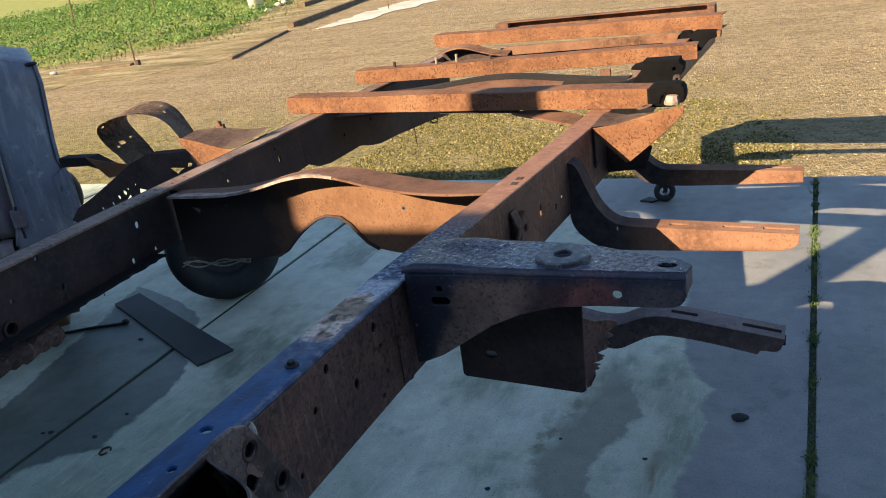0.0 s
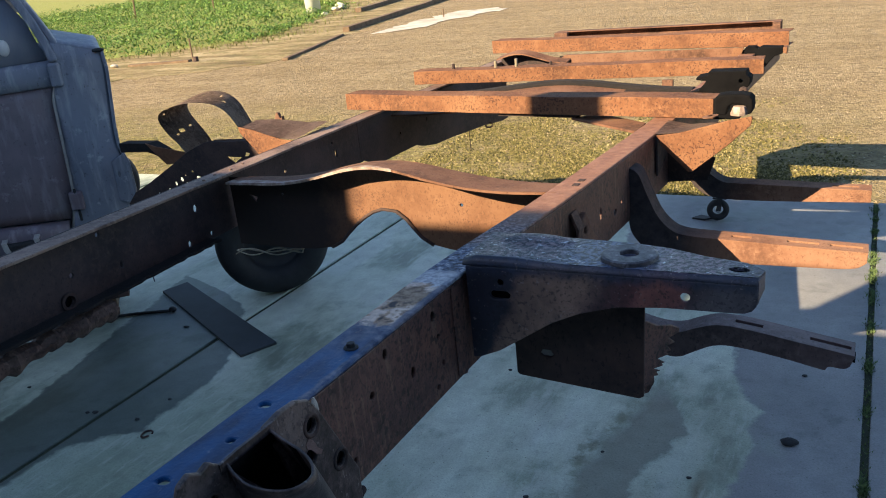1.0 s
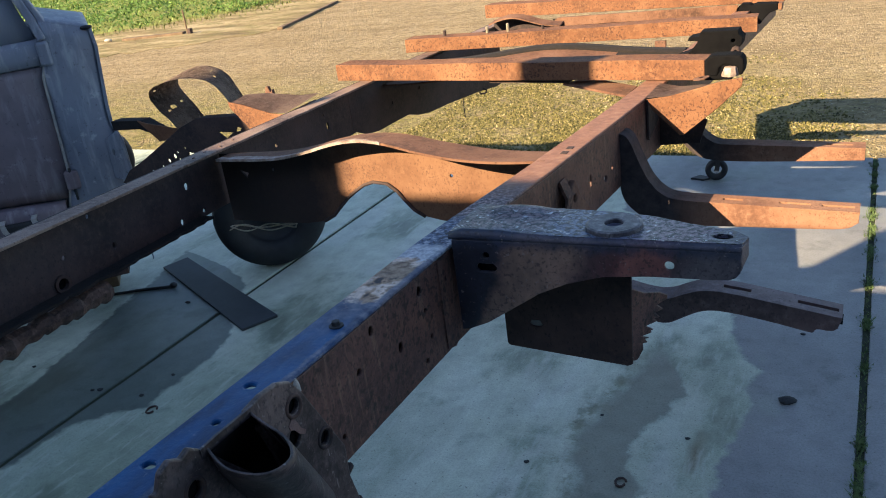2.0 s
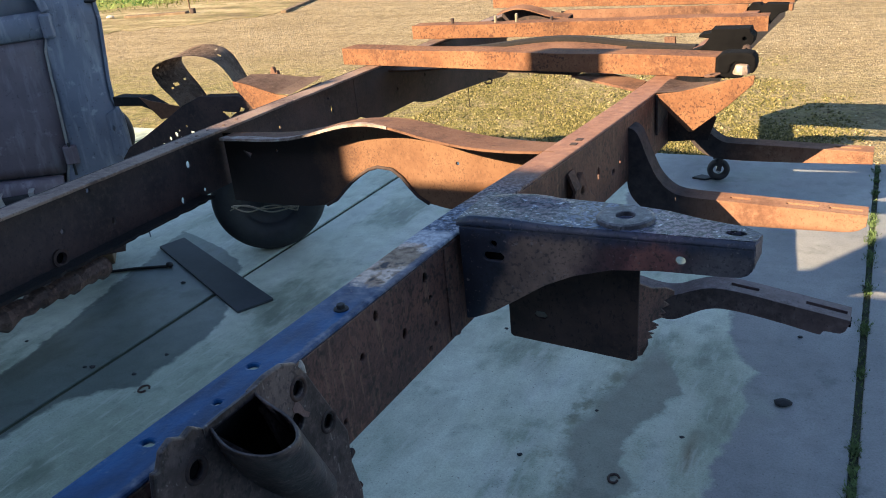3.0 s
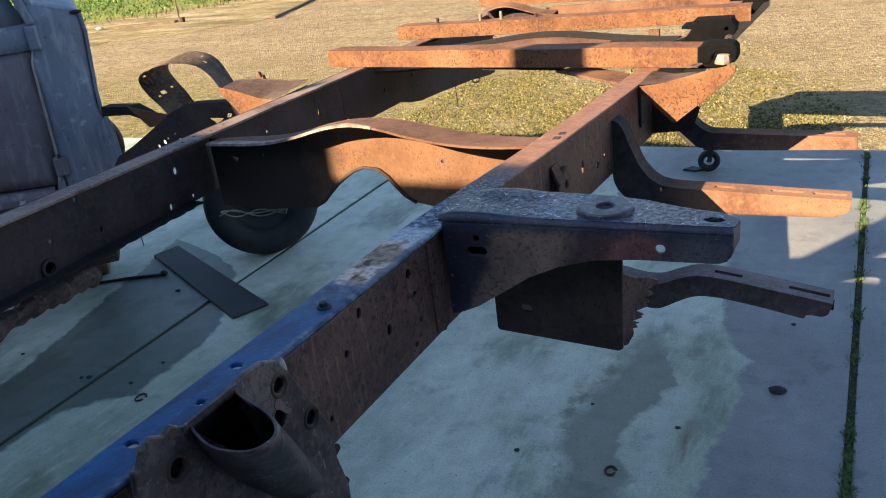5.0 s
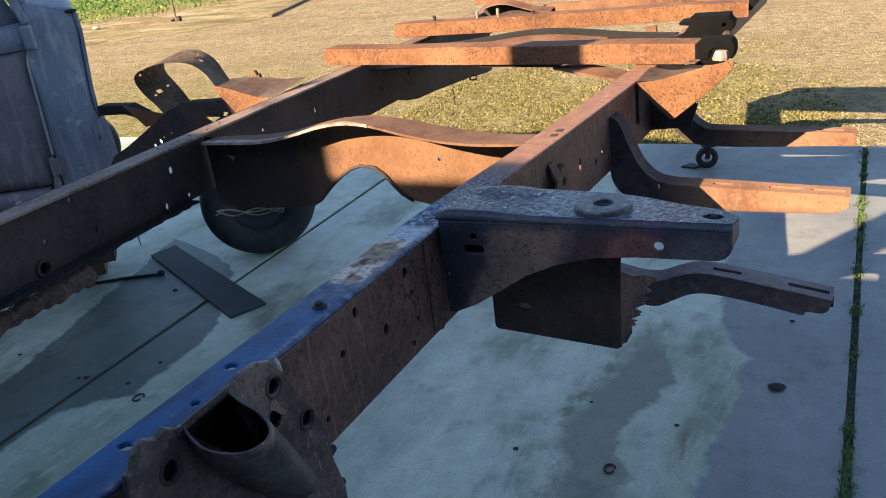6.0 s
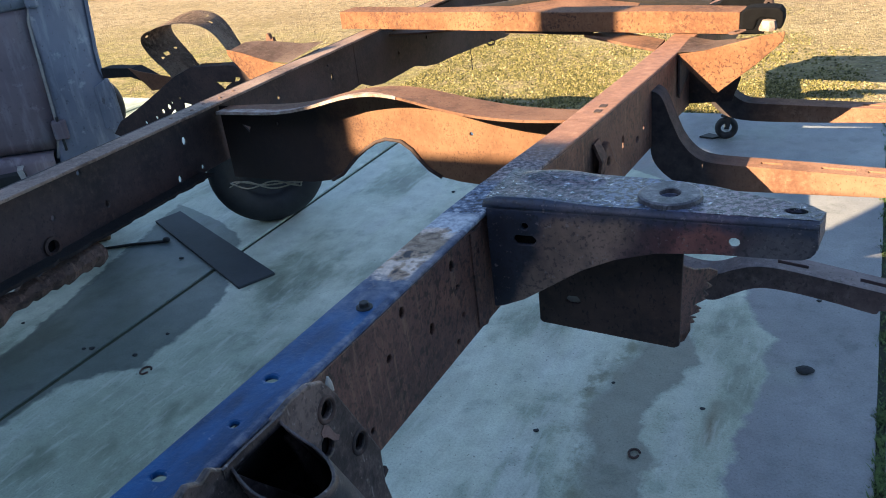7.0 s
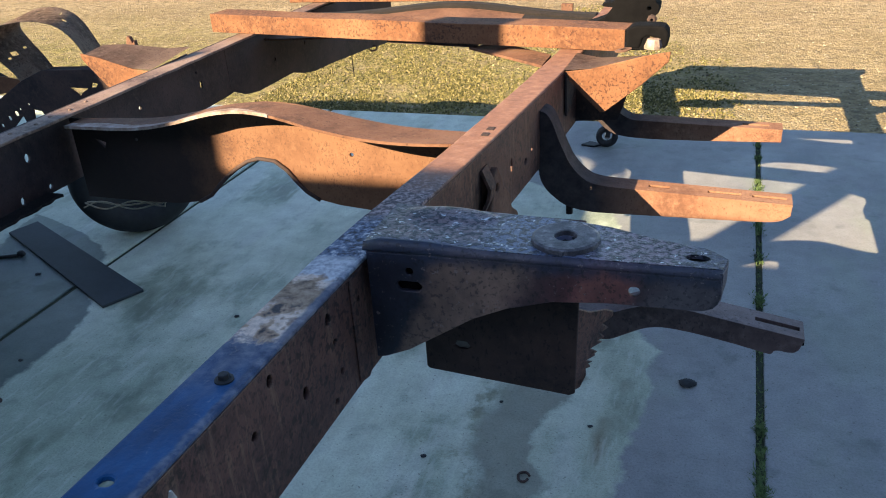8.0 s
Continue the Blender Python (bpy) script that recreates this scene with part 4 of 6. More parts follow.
def arm(y, upper, lower, depth, material, slots=(), label=""):
    """A channel arm: front web, back web and a top with slots."""
    root = new("outrigger_arm")
    root.parent = chassis
    upper, lower = rounded(upper), rounded(lower)
    if label:
        tagged(root, label)
    bm = bmesh.new()
    loop = upper + lower[::-1]
    plate(bm, loop, lambda u, v, w: (u, y + w, v), 0.005)
    plate(bm, loop, lambda u, v, w: (u, y + depth - 0.005 + w, v - 0.002), 0.005)
    part("web", bm, M[material], root, bevel=0.0015)
    bm = bmesh.new()
    fine = []
    for (x0, z0), (x1, z1) in zip(upper, upper[1:]):
        n = max(1, int((x1 - x0) / 0.012))
        fine += [(x0 + (x1 - x0) * i / n, z0 + (z1 - z0) * i / n) for i in range(n)]
    fine.append(upper[-1])

    def height(x):
        return float(np.interp(x, [p[0] for p in fine], [p[1] for p in fine]))
    outline = [(p[0], -0.001) for p in fine] + [(p[0], depth + 0.001) for p in reversed(fine)]
    cuts = [[(a, depth * 0.4), (b, depth * 0.4), (b, depth * 0.62), (a, depth * 0.62)] for a, b in slots]
    plate(bm, outline, lambda u, v, w: (u, y + v, height(u) + 0.003 - w), 0.004, cuts)
    part("top", bm, M[material], root)
    if slots:
        # near-black strip below the slots stands in for the channel's inner shade
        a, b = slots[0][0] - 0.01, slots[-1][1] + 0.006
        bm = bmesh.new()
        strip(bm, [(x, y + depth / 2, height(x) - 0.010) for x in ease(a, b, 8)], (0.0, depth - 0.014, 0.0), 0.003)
        part("liner", bm, M["void"], root, "dark strip for the shade inside the channel")
    return root


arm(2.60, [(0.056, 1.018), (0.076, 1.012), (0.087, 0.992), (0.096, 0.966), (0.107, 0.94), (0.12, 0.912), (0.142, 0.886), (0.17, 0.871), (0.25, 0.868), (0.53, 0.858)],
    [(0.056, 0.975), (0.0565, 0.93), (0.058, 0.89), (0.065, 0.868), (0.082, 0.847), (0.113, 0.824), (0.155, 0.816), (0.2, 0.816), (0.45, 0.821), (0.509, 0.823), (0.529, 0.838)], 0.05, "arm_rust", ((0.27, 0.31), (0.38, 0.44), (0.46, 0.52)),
    "curved outrigger arm, shade painted on the bend, orange-rusted tip")
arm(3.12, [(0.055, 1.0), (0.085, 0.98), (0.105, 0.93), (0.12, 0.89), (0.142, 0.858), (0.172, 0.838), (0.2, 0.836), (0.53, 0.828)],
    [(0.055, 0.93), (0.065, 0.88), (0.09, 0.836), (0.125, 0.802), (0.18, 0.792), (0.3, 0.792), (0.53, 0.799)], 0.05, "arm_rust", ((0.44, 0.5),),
    "curved outrigger arm, shade painted on the bend, orange-rusted tip")
arm(2.07, [(0.02, 0.93), (0.2, 0.917), (0.245, 0.905), (0.275, 0.906), (0.3, 0.918), (0.33, 0.928), (0.37, 0.926), (0.44, 0.914), (0.52, 0.901)],
    [(0.02, 0.90), (0.2, 0.893), (0.25, 0.868), (0.275, 0.866), (0.295, 0.878), (0.33, 0.897), (0.37, 0.896), (0.43, 0.886), (0.476, 0.876), (0.484, 0.875), (0.486, 0.883), (0.508, 0.880), (0.515, 0.886)], 0.042, "arm_brown", ((0.355, 0.395), (0.46, 0.515)),
    "dark brown outrigger arm with slotted end")

# stub of a bolt below the bend
bm = bmesh.new()
rows = lathe(bm, [(0.007, 0.0), (0.007, 0.028)], lambda x, y, h: (0.116 + x, 2.622 + y, 0.80 + h), 8)
bm.faces.new(rows[0])
part("bolt_stub", bm, M["rust_black"], chassis)

# small clip on the outer web
bm = bmesh.new()
strip(bm, [(0.046, 2.25, 0.955), (0.059, 2.255, 0.985), (0.061, 2.26, 1.0), (0.053, 2.263, 1.015), (0.046, 2.265, 1.03)], (0, 0.03, 0.0), 0.005)
part("bent_clip", bm, M["rust"], chassis)
bm = bmesh.new()
plate(bm, [(2.285, 0.93), (2.285, 0.84), (2.44, 0.84), (2.445, 0.875), (2.43, 0.90), (2.40, 0.92), (2.395, 0.945), (2.36, 0.975), (2.345, 1.0), (2.33, 1.02), (2.31, 1.01), (2.30, 0.98), (2.285, 0.95)], lambda u, v, w: (web_x(1, u - 0.03) + 0.001 + w, u - 0.03, v), 0.012, [ring(2.325, 0.985, 0.008, 8)])
part("web_patch", bm, M["rust"], chassis, bevel=0.003)


# gussets at the rail's outside
def gusset(y, s, parent_label, back=0.15, reach=1.0):
    g = new("gusset_bracket")
    g.parent = chassis
    tagged(g, parent_label)
    x0 = web_x(1, y) if s > 0 else xleft(y) - FLANGE
    z0 = ztop(y)
    bm = bmesh.new()
    if s > 0:
        front = [(0.0, -0.004), (0.008, -0.010), (0.015, -0.025), (0.095, -0.089), (0.106, -0.088), (0.2, -0.026), (0.262, 0.022), (0.266, 0.042), (0.2, 0.032), (0.15, 0.021), (0.07, 0.004)]
    else:
        front = [(0.0, -0.005), (0.035, -0.012), (0.115, -0.092), (0.135, -0.09), (0.2, -0.032), (0.262, 0.018), (0.266, 0.034), (0.2, 0.026), (0.15, 0.016), (0.07, 0.0)]
    plate(bm, front, lambda u, v, w: (x0 + s * u * reach, y + w, z0 + v), 0.005)
    part("face", bm, M["rust_sill"], g, bevel=0.0015)
    bm = bmesh.new()
    rows = []
    for u, v in ((0.0, 0.0), (0.07, 0.004 if s > 0 else 0.002), (0.15, 0.020 if s > 0 else 0.016), (0.2, 0.030 if s > 0 else 0.024), (0.266, 0.038 if s > 0 else 0.028)):
        e = back * (1 - 0.5 * u / 0.266)
        rows.append([bm.verts.new((x0 + s * u * reach, y + a, z0 + v + a * (-0.25 * u / 0.266 if s > 0 else 0.09))) for a in (0.0, e)])
    for a, b in zip(rows, rows[1:]):
        bm.faces.new((a[0], a[1], b[1], b[0]))
    bmesh.ops.solidify(bm, geom=bm.faces[:], thickness=0.005)
    # paler rust than the face, so the top looks sunlit
    part("top", bm, M["flange_l"], g)
    bm = bmesh.new()
    plate(bm, [(0.0, -0.1), (0.0, -0.004), (back, -0.004), (back, -0.06)], lambda u, v, w: ((x0 if s > 0 else web_x(-1, y + u)) + s * (0.002 + w), y + u, z0 + v), 0.005)
    plate(bm, [(0.118, -0.086), (0.0, -0.005), (0.0, -0.15), (0.10, -0.142)], lambda u, v, w: ((x0 if s > 0 else web_x(-1, y + back * 0.8) - 0.001) + s * u, y + back * 0.8 + w, z0 + v), 0.005)
    part("rear_plate", bm, M["rust_dark"], g)
    return g


gusset(2.80, 1, "orange-rusted gusset bracket on the rail", 0.15, 0.81)
far_bracket = new("gusset_bracket")
far_bracket.parent = chassis
tagged(far_bracket, "blackened hanger bracket with a rusty tip")
bm = bmesh.new()
plate(bm, [(0.05, 0.95), (0.05, 0.99), (0.056, 1.016), (0.07, 1.030), (0.10, 1.030), (0.112, 1.022), (0.124, 1.029), (0.20, 1.025), (0.20, 1.0), (0.172, 0.992), (0.152, 0.97), (0.14, 0.953)], lambda u, v, w: (u, 4.30 + w, v), 0.05)
part("face", bm, M["void"], far_bracket, bevel=0.003)
bm = bmesh.new()
plate(bm, [(0.201, 1.003), (0.214, 0.999), (0.216, 1.024), (0.201, 1.0255)], lambda u, v, w: (u, 4.298 + w, v), 0.05)
part("tip", bm, M["rust_lit"], far_bracket, bevel=0.002)
bm = bmesh.new()
plate(bm, [(0.012, 0.985), (0.046, 0.985), (0.062, 1.030), (0.022, 1.030)], lambda u, v, w: (u, 4.292 + w, v), 0.006)
part("ear", bm, M["rust_lit"], far_bracket, bevel=0.001)
gusset(2.70, -1, "orange-rusted gusset bracket on the rail", 0.17, 0.74)

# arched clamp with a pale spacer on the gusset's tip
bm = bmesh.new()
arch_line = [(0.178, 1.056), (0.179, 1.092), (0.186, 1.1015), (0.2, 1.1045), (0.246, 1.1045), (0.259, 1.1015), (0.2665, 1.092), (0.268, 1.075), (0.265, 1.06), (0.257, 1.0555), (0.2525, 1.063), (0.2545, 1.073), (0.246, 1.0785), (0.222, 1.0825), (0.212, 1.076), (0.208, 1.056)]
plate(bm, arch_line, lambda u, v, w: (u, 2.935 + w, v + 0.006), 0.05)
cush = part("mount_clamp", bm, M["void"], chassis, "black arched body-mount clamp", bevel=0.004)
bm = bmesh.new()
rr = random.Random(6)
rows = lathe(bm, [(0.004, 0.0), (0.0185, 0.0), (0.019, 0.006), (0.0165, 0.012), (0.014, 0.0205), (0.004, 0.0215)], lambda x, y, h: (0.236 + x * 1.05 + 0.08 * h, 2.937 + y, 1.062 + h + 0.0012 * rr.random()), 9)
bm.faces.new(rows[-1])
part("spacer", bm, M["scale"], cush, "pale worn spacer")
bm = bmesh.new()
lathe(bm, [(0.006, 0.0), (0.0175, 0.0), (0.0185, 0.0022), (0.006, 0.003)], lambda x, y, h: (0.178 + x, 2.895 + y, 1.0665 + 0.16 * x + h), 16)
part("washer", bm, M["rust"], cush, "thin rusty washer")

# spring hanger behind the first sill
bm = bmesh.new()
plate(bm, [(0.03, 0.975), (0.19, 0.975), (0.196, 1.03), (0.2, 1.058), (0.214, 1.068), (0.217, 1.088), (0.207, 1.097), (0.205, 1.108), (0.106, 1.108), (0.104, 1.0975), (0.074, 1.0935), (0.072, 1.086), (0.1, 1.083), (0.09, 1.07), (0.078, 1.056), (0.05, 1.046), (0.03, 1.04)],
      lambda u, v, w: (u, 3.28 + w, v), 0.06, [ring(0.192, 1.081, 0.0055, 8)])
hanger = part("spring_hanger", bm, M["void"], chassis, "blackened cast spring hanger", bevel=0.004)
bm = bmesh.new()
lathe(bm, [(0.004, 0.0), (0.0125, 0.0), (0.0125, 0.008), (0.009, 0.012), (0.004, 0.012)], lambda x, y, h: (0.2 + x, 3.279 - h, 1.055 + y), 8)
part("hanger_bolt", bm, M["rust_dark"], hanger)


# pressed crossmembers under the sills
def loft(rows_of, bm, n):
    rows = [[bm.verts.new(p) for p in r] for r in rows_of]
    for a, b in zip(rows, rows[1:]):
        for k in range(n):
            bm.faces.new((a[k], a[(k + 1) % n], b[(k + 1) % n], b[k]))
    bm.faces.new(rows[0])
    bm.faces.new(rows[-1][::-1])


def pressing(y, deep, x0, x1, lift, web_low, centre, width, mat_top):
    c = new("crossmember")
    c.parent = chassis
    bm = bmesh.new()
    tops = [(x, ztop(y) + 0.002 + lift * hump(x, centre, width)) for x in ease(x0, x1, 30)]
    loft([((x, y, z - 0.008), (x, y + deep, z), (x, y + deep, z - 0.005), (x, y, z - 0.013)) for x, z in tops], bm, 4)
    part("flange", bm, M[mat_top], c)
    bm = bmesh.new()
    crown = [(x, ztop(y) - 0.004 + lift * hump(x, centre, width)) for x in ease(x0, x1, 24)]
    plate(bm, crown + [(x1, web_low), (x0, web_low)], lambda u, v, w: (u, y + deep + 0.001 + w, v), 0.005)
    part("web", bm, M["rust_dark"], c)
    return c


# saddle-backed crossmember behind the first sill: orange front slope, near-black end, crest and back
saddle = new("crossmember")
saddle.parent = chassis
tagged(saddle, "arched crossmember with a near-black crest")


def crest(x):
    return 1.018 + 0.003 * min(1, max(0, (x + 0.9) / 0.3)) + 0.034 * hump(x, -0.38, 0.25)


def fore(x):
    return 3.33 - 0.10 * (1 - min(1, max(0, (x + 0.66) / 0.2)))


for a0, a1, stuff_name, word in ((-0.9, -0.17, "front_slope", "rust_orange"), (-0.169, 0.03, "front_slope", "rust_black")):
    bm = bmesh.new()
    loft([((x, fore(x), crest(x) - 0.016), (x, 3.44, crest(x) - 0.004), (x, 3.44, crest(x) - 0.010), (x, fore(x), crest(x) - 0.022)) for x in ease(a0, a1, 24)], bm, 4)
    part(stuff_name, bm, M[word], saddle)
bm = bmesh.new()
loft([((x, 3.441, crest(x) - 0.010), (x, 3.442, crest(x) + 0.002), (x, 3.455, crest(x) + 0.008), (x, 3.48, crest(x) + 0.009), (x, 3.76, crest(x) - 0.056), (x, 3.76, crest(x) - 0.064), (x, 3.48, crest(x) - 0.004)) for x in ease(-0.9, 0.03, 36)], bm, 7)
part("crest", bm, M["rust_black"], saddle, "near-black crest")
pressing(4.26, 0.06, -0.96, -0.64, 0.045, 0.955, -0.86, 0.12, "rust_orange")
far = new("crossmember")
far.parent = chassis
bm = bmesh.new()
plate(bm, [(-0.735, 0.978), (0.04, 0.982), (0.04, 1.018), (-0.69, 1.014)], lambda u, v, w: (u, 4.38 + w, v), 0.005)
part("web", bm, M["rust_orange"], far, bevel=0.001)
bm = bmesh.new()
box(bm, -0.69, -0.02, 4.3855, 4.41, 1.008, 1.013)
part("flange", bm, M["rust_orange"], far)
bm = bmesh.new()
box(bm, -0.72, -0.02, 4.405, 4.411, 0.965, 1.0075)
part("rear_lip", bm, M["rust_black"], far)
bm = bmesh.new()
box(bm, -0.108, -0.073, 3.66, 3.675, 0.96, 1.022)
part("short_post", bm, M["rust"], chassis, bevel=0.001)
bm = bmesh.new()
plate(bm, [(3.04, 0.90), (3.1125, 0.870), (3.185, 0.859), (3.402, 0.857), (3.468, 0.838), (3.554, 0.823), (3.708, 0.815), (3.875, 0.801), (3.996, 0.792), (4.202, 0.768), (4.257, 0.769), (4.27, 0.80), (4.27, 0.99), (3.04, 1.03)],
      lambda u, v, w: (-0.9163 - 0.009 * (u - 3.04) + w, u, v), 0.004, [ring(3.3, 0.925, 0.006, 8), ring(3.5, 0.93, 0.007, 8)])
part("hanger_plate", bm, M["rail_l"], rail_l, "dark spring hanger plate")
# hook and hanging wire at the inner rail
bm = bmesh.new()
sweep(bm, [(-0.922 + 0.013 * math.cos(a), 4.05 + 0.008 * math.cos(a), 0.782 + 0.010 * math.sin(a)) for a in ease(0, 6.0, 14)], 0.004, 6)
part("hook", bm, M["rust_dark"], rail_l)
bm = bmesh.new()
sweep(bm, [(-0.918, 3.845, 0.81), (-0.919, 3.847, 0.77), (-0.917, 3.845, 0.725)], 0.0018, 5)
part("hanging_wire", bm, M["rust_dark"], rail_l)
# diagonal brace seen below the first sill
bm = bmesh.new()
plate(bm, [(-0.22, 3.06), (0.0, 2.90), (0.0, 3.0), (-0.16, 3.12)], lambda u, v, w: (u, v, ztop(3.0) - 0.012 - w), 0.006)
part("corner_brace", bm, M["rust_orange"], chassis, bevel=0.001)

# outboard plate and strap on the inner side
bm = bmesh.new()
outer = [(-0.90, 1.03), (-1.09, 0.98), (-1.167, 1.017), (-1.323, 1.011), (-1.4, 0.981), (-1.492, 0.929), (-1.6, 0.87), (-1.676, 0.834), (-1.72, 0.79), (-1.66, 0.77), (-1.535, 0.795), (-1.43, 0.882), (-1.418, 0.846), (-1.394, 0.856), (-1.388, 0.902), (-1.36, 0.897), (-1.338, 0.868), (-1.3, 0.872), (-1.25, 0.925), (-1.12, 0.95), (-0.90, 0.955)]
plate(bm, outer, lambda u, v, w: (u, 2.80 + w, v), 0.006, [ring(-1.481, 0.872, 0.007, 8), ring(-1.452, 0.887, 0.008, 10), ring(-1.515, 0.85, 0.006, 8), ring(-1.435, 0.9, 0.004, 8), [(-1.245, 0.967), (-1.215, 0.945), (-1.208, 0.953), (-1.185, 0.966)], [(-1.175, 0.968), (-1.158, 0.970), (-1.150, 0.98), (-1.168, 0.982)], ring(-1.0, 0.975, 0.010, 7), ring(-1.40, 0.915, 0.004, 8), ring(-1.566, 0.833, 0.006, 8)])
ow = part("outrigger_web", bm, M["rust_dark"], chassis, "dark outrigger web with punched holes", bevel=0.0015)
bm = bmesh.new()
rows = []
for u, v in ((-0.90, 1.03), (-1.09, 0.983), (-1.167, 1.02), (-1.323, 1.014), (-1.4, 0.984), (-1.492, 0.932), (-1.6, 0.873), (-1.676, 0.837), (-1.72, 0.793)):
    rows.append([bm.verts.new((u, y, v - 0.006)) for y in (2.803, 2.85)])
for a, b in zip(rows, rows[1:]):
    bm.faces.new((a[0], a[1], b[1], b[0]))
bmesh.ops.solidify(bm, geom=bm.faces[:], thickness=0.004)
part("outrigger_flange", bm, M["rust_dark"], ow)

strap = new("hoop_strap")
strap.parent = chassis
tagged(strap, "bent rusty steel strap forming a hoop")
bm = bmesh.new()
near = rounded([(-1.535, 0.93), (-1.565, 0.97), (-1.610, 1.005), (-1.645, 1.06), (-1.600, 1.09), (-1.475, 1.112), (-1.385, 1.106), (-1.335, 1.083), (-1.295, 1.035), (-1.278, 0.99), (-1.265, 0.94)])
away = rounded([(-1.565, 0.92), (-1.595, 0.97), (-1.630, 1.01), (-1.668, 1.06), (-1.635, 1.098), (-1.540, 1.122), (-1.462, 1.110), (-1.420, 1.082), (-1.393, 1.035), (-1.370, 0.99), (-1.355, 0.94)])


def even(line, n):
    """Points spaced evenly along a line."""
    steps = [0.0]
    for p, q in zip(line, line[1:]):
        steps.append(steps[-1] + math.dist(p, q))
    return [(float(np.interp(q, steps, [p[0] for p in line])), float(np.interp(q, steps, [p[1] for p in line]))) for q in ease(0, steps[-1], n)]


rows = [[bm.verts.new((x0 + (x1 - x0) * i / 14, 2.93 + 0.17 * i / 14, z0 + (z1 - z0) * i / 14)) for i in range(15)] for (x0, z0), (x1, z1) in zip(even(near, 90), even(away, 90))]
gone = {(13, 5), (14, 5), (13, 6), (14, 6), (12, 3), (15, 10), (24, 2), (28, 2), (47, 8), (57, 9), (57, 10), (61, 6), (62, 6)}
for k, (a, b) in enumerate(zip(rows, rows[1:])):
    for i in range(14):
        if (k, i) not in gone:
            bm.faces.new((a[i], a[i + 1], b[i + 1], b[i]))
bmesh.ops.solidify(bm, geom=bm.faces[:], thickness=0.004)
bmesh.ops.recalc_face_normals(bm, faces=bm.faces)
band = part("band", bm, M["strap"], strap, "tan outside, inside painted near-black for its shade", smooth=False)
# second material paints the unlit inward faces near-black
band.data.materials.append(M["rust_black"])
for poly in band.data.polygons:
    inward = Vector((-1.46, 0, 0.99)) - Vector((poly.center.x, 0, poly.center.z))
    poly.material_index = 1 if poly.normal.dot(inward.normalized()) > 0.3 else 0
bm = bmesh.new()
plate(bm, [(-1.935, 0.950), (-1.785, 0.952), (-1.70, 0.912), (-1.72, 0.898), (-1.80, 0.920), (-1.935, 0.915)], lambda u, v, w: (u, 3.0 + w, v), 0.05)
part("far_arm", bm, M["rust_black"], strap, "black outrigger arm", bevel=0.003)
bm = bmesh.new()
plate(bm, [(-1.785, 0.956), (-1.74, 0.945), (-1.571, 0.923), (-1.62, 0.89), (-1.70, 0.88)], lambda u, v, w: (u, 2.985 + w, v), 0.004)
part("arm_tip", bm, M["rust_lit"], strap)
# upright lug on the inner gusset
bm = bmesh.new()
plate(bm, [(-1.080, 1.04), (-1.050, 1.04), (-1.047, 1.060), (-1.054, 1.066), (-1.055, 1.080), (-1.062, 1.072), (-1.068, 1.088), (-1.076, 1.090), (-1.082, 1.070)], lambda u, v, w: (u, 2.86 + w, v), 0.012)
part("lug", bm, M["rust"], chassis, "torn upright lug", bevel=0.0015)

# corroded bar under the inner rail
bm = bmesh.new()
rr = random.Random(4)
pts = [(-0.825 - 0.02 * math.sin(3 * y), y, 0.897 - 0.008 * rr.random()) for y in ease(1.1, 1.93, 60)]
sweep(bm, pts, [0.017 + 0.010 * rr.random() for _ in pts], 9)
part("corroded_bar", bm, M["rust_scaly"], chassis, "scaly corroded bar under the rail")

# mounting bracket with an open socket
mb = new("socket_bracket")
mb.parent = chassis
tagged(mb, "worn grey-brown bracket with an open round socket")


def mbx(z):
    return 0.088 + (1.11 - z) * 0.04


bm = bmesh.new()
right = [(1.347, 1.1435), (1.370, 1.146), (1.392, 1.144), (1.408, 1.136), (1.420, 1.118), (1.44, 1.075), (1.461, 1.03), (1.458, 0.995), (1.466, 0.955), (1.462, 0.92), (1.39, 0.92), (1.385, 0.98), (1.38, 1.04), (1.37, 1.075), (1.36, 1.11), (1.35, 1.13)]
plate(bm, right, lambda u, v, w: (mbx(v) - w, u, v), 0.006, [ring(1.404, 1.112, 0.0072, 14), ring(1.435, 1.057, 0.0072, 14), ring(1.396, 1.083, 0.0078, 16, 0.0092)])
left = [(1.294, 1.143), (1.282, 1.153), (1.272, 1.150), (1.262, 1.156), (1.250, 1.152), (1.243, 1.140), (1.238, 1.141), (1.234, 1.120), (1.228, 1.09), (1.235, 0.98), (1.40, 0.93), (1.41, 0.99), (1.36, 1.06), (1.318, 1.112)]
plate(bm, left, lambda u, v, w: (mbx(v) - w, u, v), 0.006, [ring(1.275, 1.118, 0.008, 16)])
part("flange", bm, M["bracket"], mb, bevel=0.0018)
rim = rounded([(0.088, 1.296, 1.142), (0.104, 1.287, 1.1405), (0.124, 1.280, 1.1395), (0.149, 1.283, 1.139), (0.160, 1.292, 1.139), (0.164, 1.307, 1.140), (0.156, 1.320, 1.141),
               (0.139, 1.332, 1.142), (0.112, 1.340, 1.143), (0.092, 1.348, 1.144)], 2)
ax = Vector((-0.055, 0.10, -0.14))


def turn(f):
    """The socket's wall leans in at one side and follows its axis at the other."""
    return Vector((-0.085, 0.085, -0.14)).lerp(ax, min(1, max(0, (f - 0.15) / 0.35)))


